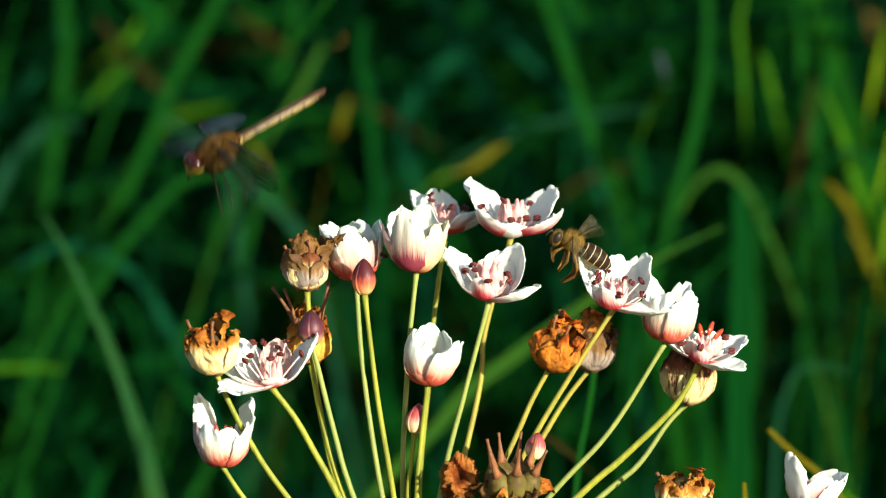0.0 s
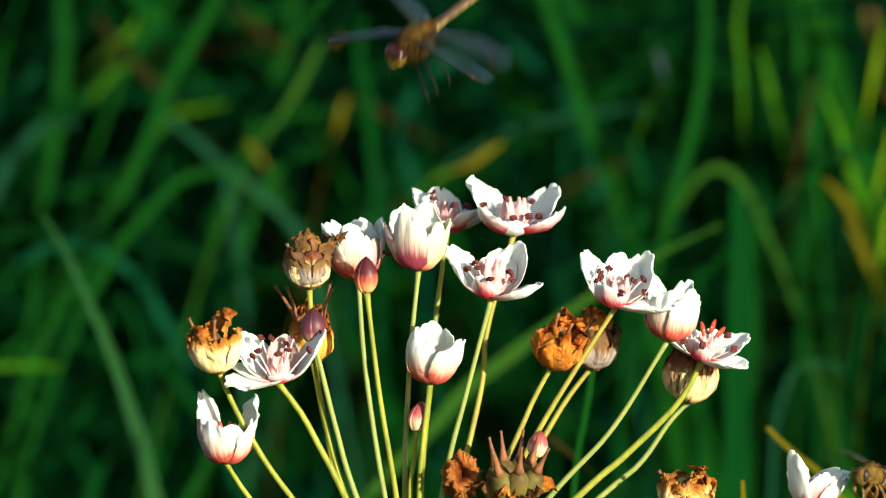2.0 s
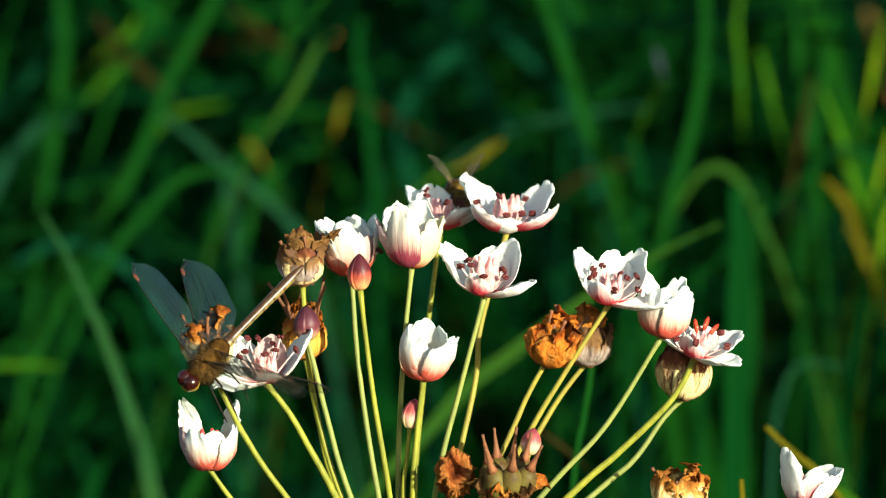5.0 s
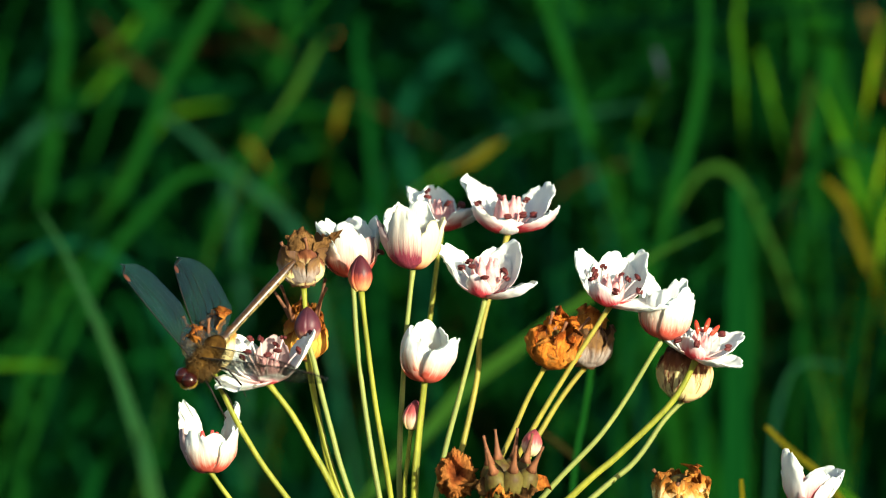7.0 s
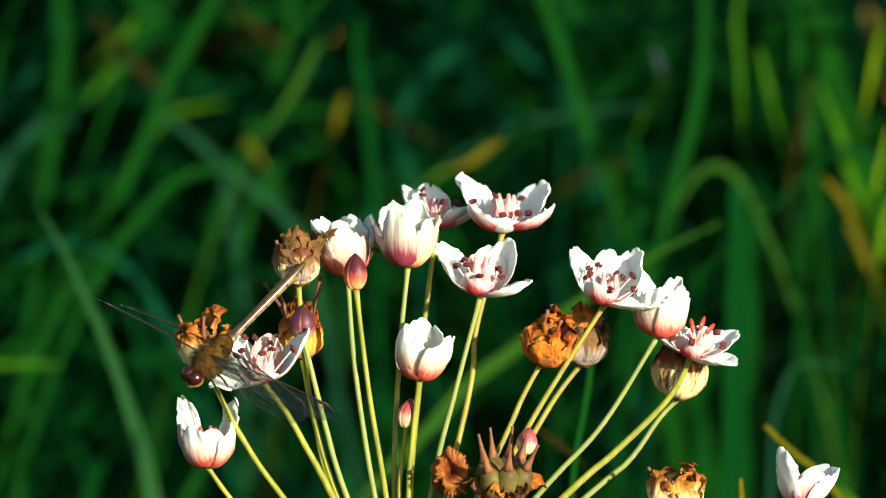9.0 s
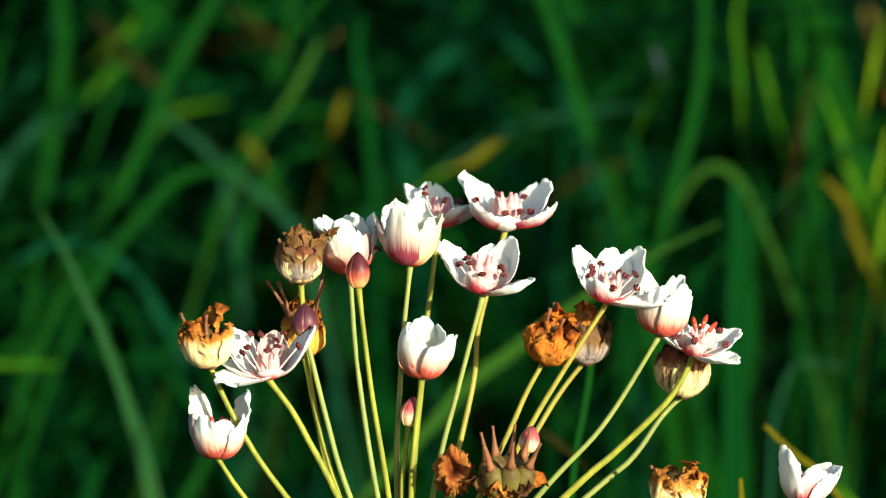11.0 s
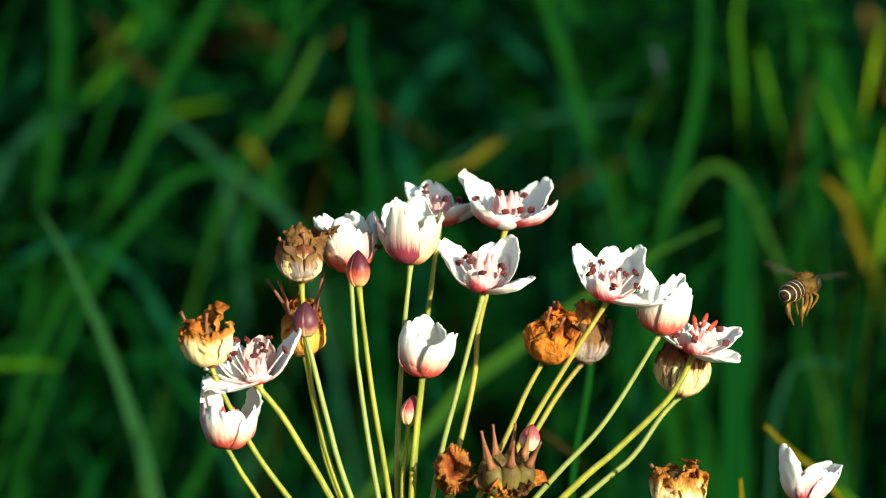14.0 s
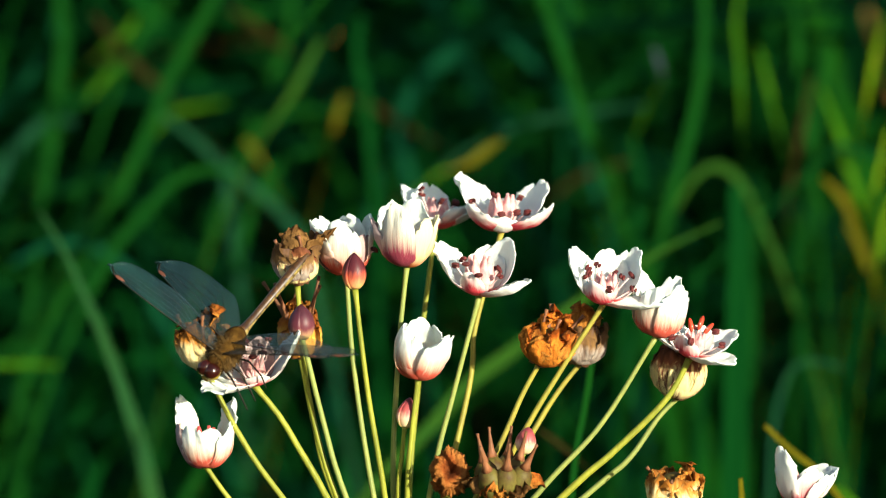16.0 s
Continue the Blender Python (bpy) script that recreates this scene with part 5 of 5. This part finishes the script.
def motions():
    # the head sways in the wind
    walk(rush, [(t, sway_pose(t, dx, dy)) for t, dx, dy in (
        (0, 0, 0), (0.5, -15, -7.5), (1, -9.4, -10.5), (1.5, -6, -4.6), (2, 3.8, -3.5), (2.5, -2.2, -6.7), (3, -9.9, -6.3), (3.5, -10.7, -4), (4, -10.9, -8),
        (4.7, -6, -9), (5.4, -11, -7), (6.2, -7, -10), (6.5, -8.4, -11.3), (7, -6.2, -6), (7.5, -9.3, -8.4), (8, -8.3, -9), (8.5, -11.3, -8.7), (9, -15, -9),
        (9.7, -11, -8), (10.5, -13, -11), (11.2, -10, -12.5), (11.5, -17.6, -13.7), (12, -13.9, -9.7), (12.5, -14.7, -9.3), (13, -19.2, -13.8), (13.5, -15, -10.2), (14, -10.1, -14.5),
        (14.5, -11.7, -14.7), (15, -8.6, -11), (15.5, -13.8, -10.6), (16, -17, -9.9))])
    # the two flowers under the dragonfly give way
    walk(cup_low, [(t, nod(a)) for t, a in ((0, 0), (2.0, -0.4), (2.45, 0.2), (2.6, 2.4), (3, 2.0), (3.5, 1.3), (4, 2.6), (6.5, 2.0), (7, 2.6), (8, 2.6), (9, 1.8), (9.8, 1.8), (10.1, -0.5), (11.3, -0.4),
        (11.5, -1.0), (12, 1.8), (12.5, 1.6), (13, 0.6), (13.5, 0.4), (13.7, -1.4), (14, -3.0), (14.5, 1.8), (15, 2.9), (15.5, 1.0), (16, 1.9))])
    walk(flower_left, [(t, nod(a)) for t, a in ((0, 0), (2.2, -1.0), (2.45, 0.2), (2.55, 0.9), (3, 0.8), (3.5, 0.4), (4, 0.4), (6.5, -0.2), (7, -0.1), (9, 0.0), (9.6, 0.0), (10.1, -0.8), (11.5, -0.5), (12.2, -0.5),
        (12.4, 3.4), (12.7, 3.5), (13, 2.8), (13.5, 2.4), (13.75, -0.6), (14.0, 2.0), (14.2, -0.6), (14.5, -0.8), (14.8, 0.5), (15.0, 3.2), (15.2, 2.4), (15.5, 1.1), (16, 1.5))])
    # the dragonfly
    D = darter

    def F(head, tail, deep=-0.027, lean=46):
        return darter(head, tail, deep, lean)
    flown = [
        (0.0, F((333, 296), (576, 153))), (0.1, F((364, 162), (612, 30))), (0.2, F((505, 156), (752, 0))), (0.3, F((588, 164), (850, 18))), (0.4, F((566, 117), (800, -25))), (0.5, F((640, -60), (890, -190))),
        (0.7, F((760, -260), (1000, -400))), (0.85, F((740, -120), (985, -260))), (1.0, F((690, 256), (950, 107))), (1.1, F((650, 380), (922, 296), -0.03)), (1.2, F((614, 340), (870, 224))), (1.3, F((640, -120), (890, -240))),
        (1.6, F((760, -300), (1000, -420))), (1.9, F((720, -40), (950, -190))), (2.0, F((692, 106), (905, -66))), (2.1, F((647, 335), (884, 212))), (2.2, F((541, 436), (772, 284))), (2.3, F((436, 416), (676, 286))),
        (2.4, F((432, 492), (671, 335))), (2.5, D((368, 662), (634, 556), -0.030, 30)), (2.6, D((350, 668), (600, 550))), (3.0, D((334, 676), (570, 508))), (3.5, D((338, 682), (560, 480))), (4.0, D((334, 684), (548, 470))),
        (6.5, D((322, 682), (532, 464))), (7.0, D((322, 680), (522, 458))), (7.5, D((320, 676), (516, 454))), (8.0, D((322, 676), (520, 456))), (8.5, D((326, 674), (526, 460))), (9.0, D((332, 676), (540, 462))), (9.6, D((332, 676), (540, 462))),
        (9.9, F((300, 520), (500, 330))), (10.3, F((60, 100), (280, -40))), (10.8, F((-280, 180), (-40, 60))), (11.2, F((-190, 350), (20, 230))), (11.3, F((-90, 380), (120, 250))), (11.4, F((12, 510), (228, 345))), (11.5, F((164, 408), (405, 233))),
        (11.6, F((267, 394), (520, 252))), (11.7, F((438, 285), (738, 176))), (11.8, F((570, 90), (828, 50))), (11.9, F((703, 122), (935, 50))), (12.0, F((606, 212), (908, 150))), (12.1, F((533, 364), (790, 244))),
        (12.2, F((395, 446), (660, 325))), (12.3, D((325, 640), (530, 470))), (12.4, D((318, 648), (528, 452))), (12.5, D((330, 645), (530, 451))), (13.0, D((342, 638), (530, 448))), (13.5, D((360, 645), (540, 450))), (13.6, D((340, 630), (520, 440))),
        (13.7, F((319, 606), (428, 357))), (13.8, F((182, 291), (330, 180))), (13.9, F((60, -60), (250, -240))), (14.0, F((260, -120), (440, -320))), (14.1, F((340, 60), (520, -130))), (14.2, F((465, 212), (665, 34))), (14.3, F((493, 315), (667, 95))),
        (14.4, F((513, 386), (675, 190))), (14.5, F((355, 588), (588, 412), -0.026, 60)), (14.6, F((291, 452), (525, 444))), (14.7, F((323, 374), (533, 190))), (14.8, F((380, 475), (580, 284))), (14.9, D((350, 650), (500, 490), -0.036)), (15.0, D((312, 698), (424, 444), -0.040, 70)),
        (15.15, D((340, 650), (470, 440), -0.036)), (15.5, D((348, 660), (545, 440))), (16.0, D((362, 665), (545, 444)))]
    flown = [(t, Matrix.Translation(drift(t)) @ m) for t, m in flown]
    walk(fly, flown)
    poses = {t: m for t, m in flown}
    flat, tilt, keen, rise, slant = (-0.7, -0.7, 0.15), (-0.6, -0.6, 0.6), (-0.15, -0.3, 0.95), (0.15, 0.35, 0.9), (-0.46, -0.54, 0.72)
    # times, then the places of the tips: far front, far hind, near front, near hind wing; then the way of the front edges
    tips = [
        (0.0, (262, 262, -1), (330, 210, -1), (470, 330, 1), (500, 300, 1), keen, rise),
        (1.0, (628, 4, -1), (785, 20, 1), (862, 275, 1), (900, 262, 1), flat, rise),
        (2.0, (560, 60, -1), (640, -90, -1), (850, 150, 1), (880, 120, 1), keen, keen),
        (2.5, (420, 480, -1), (450, 430, -1), (506, 372, 1), (560, 470, 1), tilt, (-0.95, 0.1, 0.3)),
        (2.6, (285, 423, -1), (365, 423, -1), (600, 560, 1), (560, 640, 1), tilt, rise),
        (3.0, (235, 445, -1), (319, 455, -1), (606, 676, 1), (560, 672, 1), tilt, rise),
        (3.5, (219, 463, -1), (303, 463, -1), (604, 678, 1), (552, 674, 1), tilt, rise),
        (4.0, (213, 463, -1), (297, 465, -1), (600, 677, 1), (545, 674, 1), tilt, rise),
        (5.3, (209, 465, -1), (299, 453, -1), (586, 668, 1), (540, 660, 1), tilt, rise),
        (6.5, (202, 460, -1), (300, 443, -1), (577, 662, 1), (532, 640, 1), tilt, rise),
        (7.0, (195, 467, -1), (289, 453, -1), (582, 654, 1), (536, 636, 1), tilt, rise),
        (7.5, (184, 470, -1), (273, 460, -1), (590, 638, 1), (545, 620, 1), tilt, keen),
        (8.0, (181, 475, -1), (265, 467, -1), (590, 640, 1), (545, 624, 1), tilt, keen),
        (8.5, (173, 479, -1), (251, 475, -1), (592, 648, 1), (548, 640, 1), tilt, keen),
        (9.0, (161, 523, -1), (199, 533, -1), (607, 720, 1), (560, 712, 1), (0.05, -0.05, 1.0), (0.4, 0.6, 0.7)),
        (9.5, (161, 523, -1), (199, 533, -1), (607, 720, 1), (560, 712, 1), (0.05, -0.05, 1.0), (0.4, 0.6, 0.7)),
        (11.5, (30, 240, -1), (70, 230, -1), (352, 525, 1), (330, 480, 1), (-0.5, -0.5, 0.7), (-0.9, 0.1, 0.4)),
        (12.0, (556, 58, -1), (742, 10, -1), (655, 295, 1), (800, 262, 1), (-0.25, -0.3, 0.9), (-0.3, 0.0, 0.95)),
        (12.4, (195, 408, -1), (270, 413, -1), (600, 590, 1), (560, 580, 1), tilt, keen),
        (12.5, (189, 413, -1), (260, 421, -1), (615, 608, 1), (570, 590, 1), tilt, keen),
        (13.0, (188, 418, -1), (244, 446, -1), (632, 624, 1), (600, 606, 1), slant, keen),
        (13.5, (199, 411, -1), (247, 433, -1), (600, 626, 1), (560, 606, 1), tilt, keen),
        (14.5, (198, 566, -1), (250, 540, -1), (540, 560, 1), (520, 540, 1), (-0.2, -0.4, 0.9), keen),
        (15.0, (196, 575, 1), (192, 700, 1), (515, 482, 1), (500, 500, 1), (0.1, -0.25, 0.95), (0.2, -0.9, 0.3)),
        (15.15, (181, 523, -1), (225, 473, -1), (600, 600, 1), (560, 600, 1), tilt, keen),
        (15.5, (177, 461, -1), (249, 443, -1), (641, 620, 1), (591, 641, 1), tilt, keen),
        (16.0, (180, 470, -1), (255, 465, -1), (630, 622, 1), (575, 626, 1), tilt, keen)]
    flights = ((0.0, 2.42), (9.7, 12.27), (13.66, 14.84))
    for (lefthand, fore), w in fly_wings.items():
        root = (0.0012 if fore else -0.0024, (0.0014 if lefthand else -0.0014), 0.0026)
        rows = []
        for t, far_front, far_hind, near_front, near_hind, far_way, near_way in tips:
            body = Matrix.Translation(-drift(t)) @ (poses[t] if t in poses else poses[min(poses, key=lambda q: abs(q - t))])
            tip = (near_front if fore else near_hind) if lefthand else (far_front if fore else far_hind)
            rows.append((t, wing_to(body, root, lefthand, 0.0350 if fore else 0.0325, tip, near_way if lefthand else far_way)))
        walk(w, filled(rows + beats(flights, [r[0] for r in tips], lefthand, fore, root, -36, 48)))
    # the bee
    B = apis
    walk(bee, eased([(t, Matrix.Translation(drift(t)) @ m) for t, m in (
        (0.0, B(1012, 428, -0.9, 0.42, -0.01, 0.2, 14)), (0.033, B(1016, 428, -0.9, 0.40, -0.01, 0.2, 14)), (0.1, B(1140, 432, -0.9, 0.05)), (0.2, B(1087, 560, -0.8, -0.3)), (0.3, B(1014, 606, -1, -0.2)), (0.4, B(905, 622, -1, 0.0)), (0.5, B(806, 688, -0.75, 0.62, -0.02, 0.1, 50)), (0.6, B(745, 680, -0.7, 0.4)), (0.7, B(638, 660, -0.6, 0.5)),
        (0.8, B(575, 690, -0.7, 0.4)), (0.9, B(535, 722, -0.7, 0.5)), (1.0, B(505, 752, -0.87, 0.42, -0.02, 0.1, 35)), (1.1, B(445, 880, -0.2, -0.6)), (1.2, B(760, 975, 0.8, 0)), (1.3, B(1100, 940, 0.7, 0.2)), (1.4, B(1290, 800, -0.1, 0.8)),
        (1.5, B(1354, 690, -0.62, 0.68, -0.014, 0.1, 55)), (1.6, B(1478, 612, -0.6, 0.5)), (1.7, B(1528, 630, -0.5, 0.6)), (1.8, B(1538, 720, -0.8, 0.2)), (1.9, B(1600, 850, -0.7, 0.2)), (2.0, B(1542, 840, -0.7, 0.1, -0.014, 0.7)),
        (2.1, B(1515, 700, -1, 0.1)), (2.2, B(1398, 590, -1, 0.1)), (2.3, B(1317, 522, -1, 0.1)), (2.4, B(1238, 442, -1, 0.1)), (2.467, B(1074, 341, -1, 0.02, -0.01, 0.0)), (2.5, B(1066, 336, -1, 0.0, -0.01, 0.5, 12)), (2.533, B(1054, 331, -1, 0.02, -0.01, 0.0)), (2.6, B(985, 298, -1, 0.0)), (2.7, B(855, 290, -0.8, 0.2, 0.01)), (2.8, B(850, 305, -0.7, 0.2, 0.03)),
        (2.9, B(826, 330, -0.4, -0.3, 0.032, 0.6)), (3.2, B(810, 364, 0.05, -0.3, 0.030, 1.0)), (3.7, B(810, 358, 0.05, -0.3, 0.030, 1.0)), (4.0, B(812, 326, 0.05, -0.1, 0.030, 1.0)), (4.2, B(808, 332, 0.05, -0.2, 0.030, 1.0)), (5.2, B(812, 340, 0.1, -0.3, 0.030, 1.0)), (5.9, B(820, 318, 0.5, -0.1, 0.03, 0.4)),
        (6.15, B(1150, 270, 0.9, 0.2, 0.03)), (6.3, B(1430, 291, 1, 0.1, 0.03)), (6.5, B(1720, 330, 1, 0.1, 0.03)), (8.5, B(1900, 100, -0.2, 0.4, 0.03)), (10.5, B(1300, -250, -0.9, 0, 0.03)), (11.3, B(760, -60, -0.2, -0.3, 0.03)),
        (11.467, B(710, 160, 0.3, 0.1, 0.012, 1.0)), (11.5, B(713, 168, 0.3, 0.1, 0.012, 1.0)), (11.533, B(716, 178, 0.3, 0.1, 0.012, 1.0)), (11.6, B(743, 268, 0.2, 0.95, 0.02, -0.4)), (11.7, B(699, 272, -0.3, 0.4, 0.02, -1.0)), (11.8, B(667, 318, 0.1, 0.5, 0.02, -1.0)), (11.9, B(776, 300, 0.8, 0.1, 0.03, -0.2)), (12.0, B(834, 292, -0.35, -0.1, 0.026, 0.9)),
        (12.15, B(815, 315, -0.3, -0.3, 0.034, 0.6)), (12.4, B(801, 350, 0.0, -0.3, 0.032, 1.0)), (12.7, B(801, 350, 0.0, -0.3, 0.032, 1.0)), (13.1, B(804, 341, 0.05, -0.3, 0.032, 1.0)), (13.5, B(805, 330, 0.2, -0.2, 0.032, 1.0)), (13.6, B(806, 296, 0.8, 0.1, 0.034)), (13.7, B(930, 236, 1, 0.1, 0.03)),
        (13.8, B(1080, 262, 1, 0.1, 0.02)), (13.9, B(1301, 412, 0.6, 0.1, 0.01, -0.6)), (13.967, B(1420, 500, 0.5, 0.12, 0.0, -0.8)), (14.0, B(1424, 503, 0.5, 0.12, 0.0, -0.8)), (14.033, B(1430, 508, 0.5, 0.12, 0.0, -0.8)), (14.1, B(1640, 640, 0.9, -0.1, 0.0)), (16.0, B(1900, 700, 0.9, 0, 0.0)))]))
    beeline = ((0.0, 2.85), (5.8, 6.6), (11.0, 12.1), (13.57, 14.3))
    resting = [(3.0, 30, -48, 0), (3.5, 36, -46, 0), (4.2, 50, -30, 0), (5.5, 36, -44, 0), (6.8, 20, -30, 0), (10.8, 20, -30, 0), (12.3, 26, -50, 0), (12.9, 30, -48, 0), (13.3, 50, -30, 0), (13.5, 50, -30, 0), (15.0, 20, -30, 0)]
    for (lefthand, fore), w in bee_wings.items():
        root = (BEE * (0.0004 if fore else -0.0008), BEE * (0.0014 if lefthand else -0.0014), BEE * 0.0018)
        sgn = 1 if lefthand else -1
        rest = [(t, pose(*root, sgn * lift, twist, -sgn * sweep)) for t, lift, sweep, twist in resting]
        walk(w, filled(rest + beats(beeline, [r[0] for r in resting], lefthand, fore, root, -24, 60)))


motions()
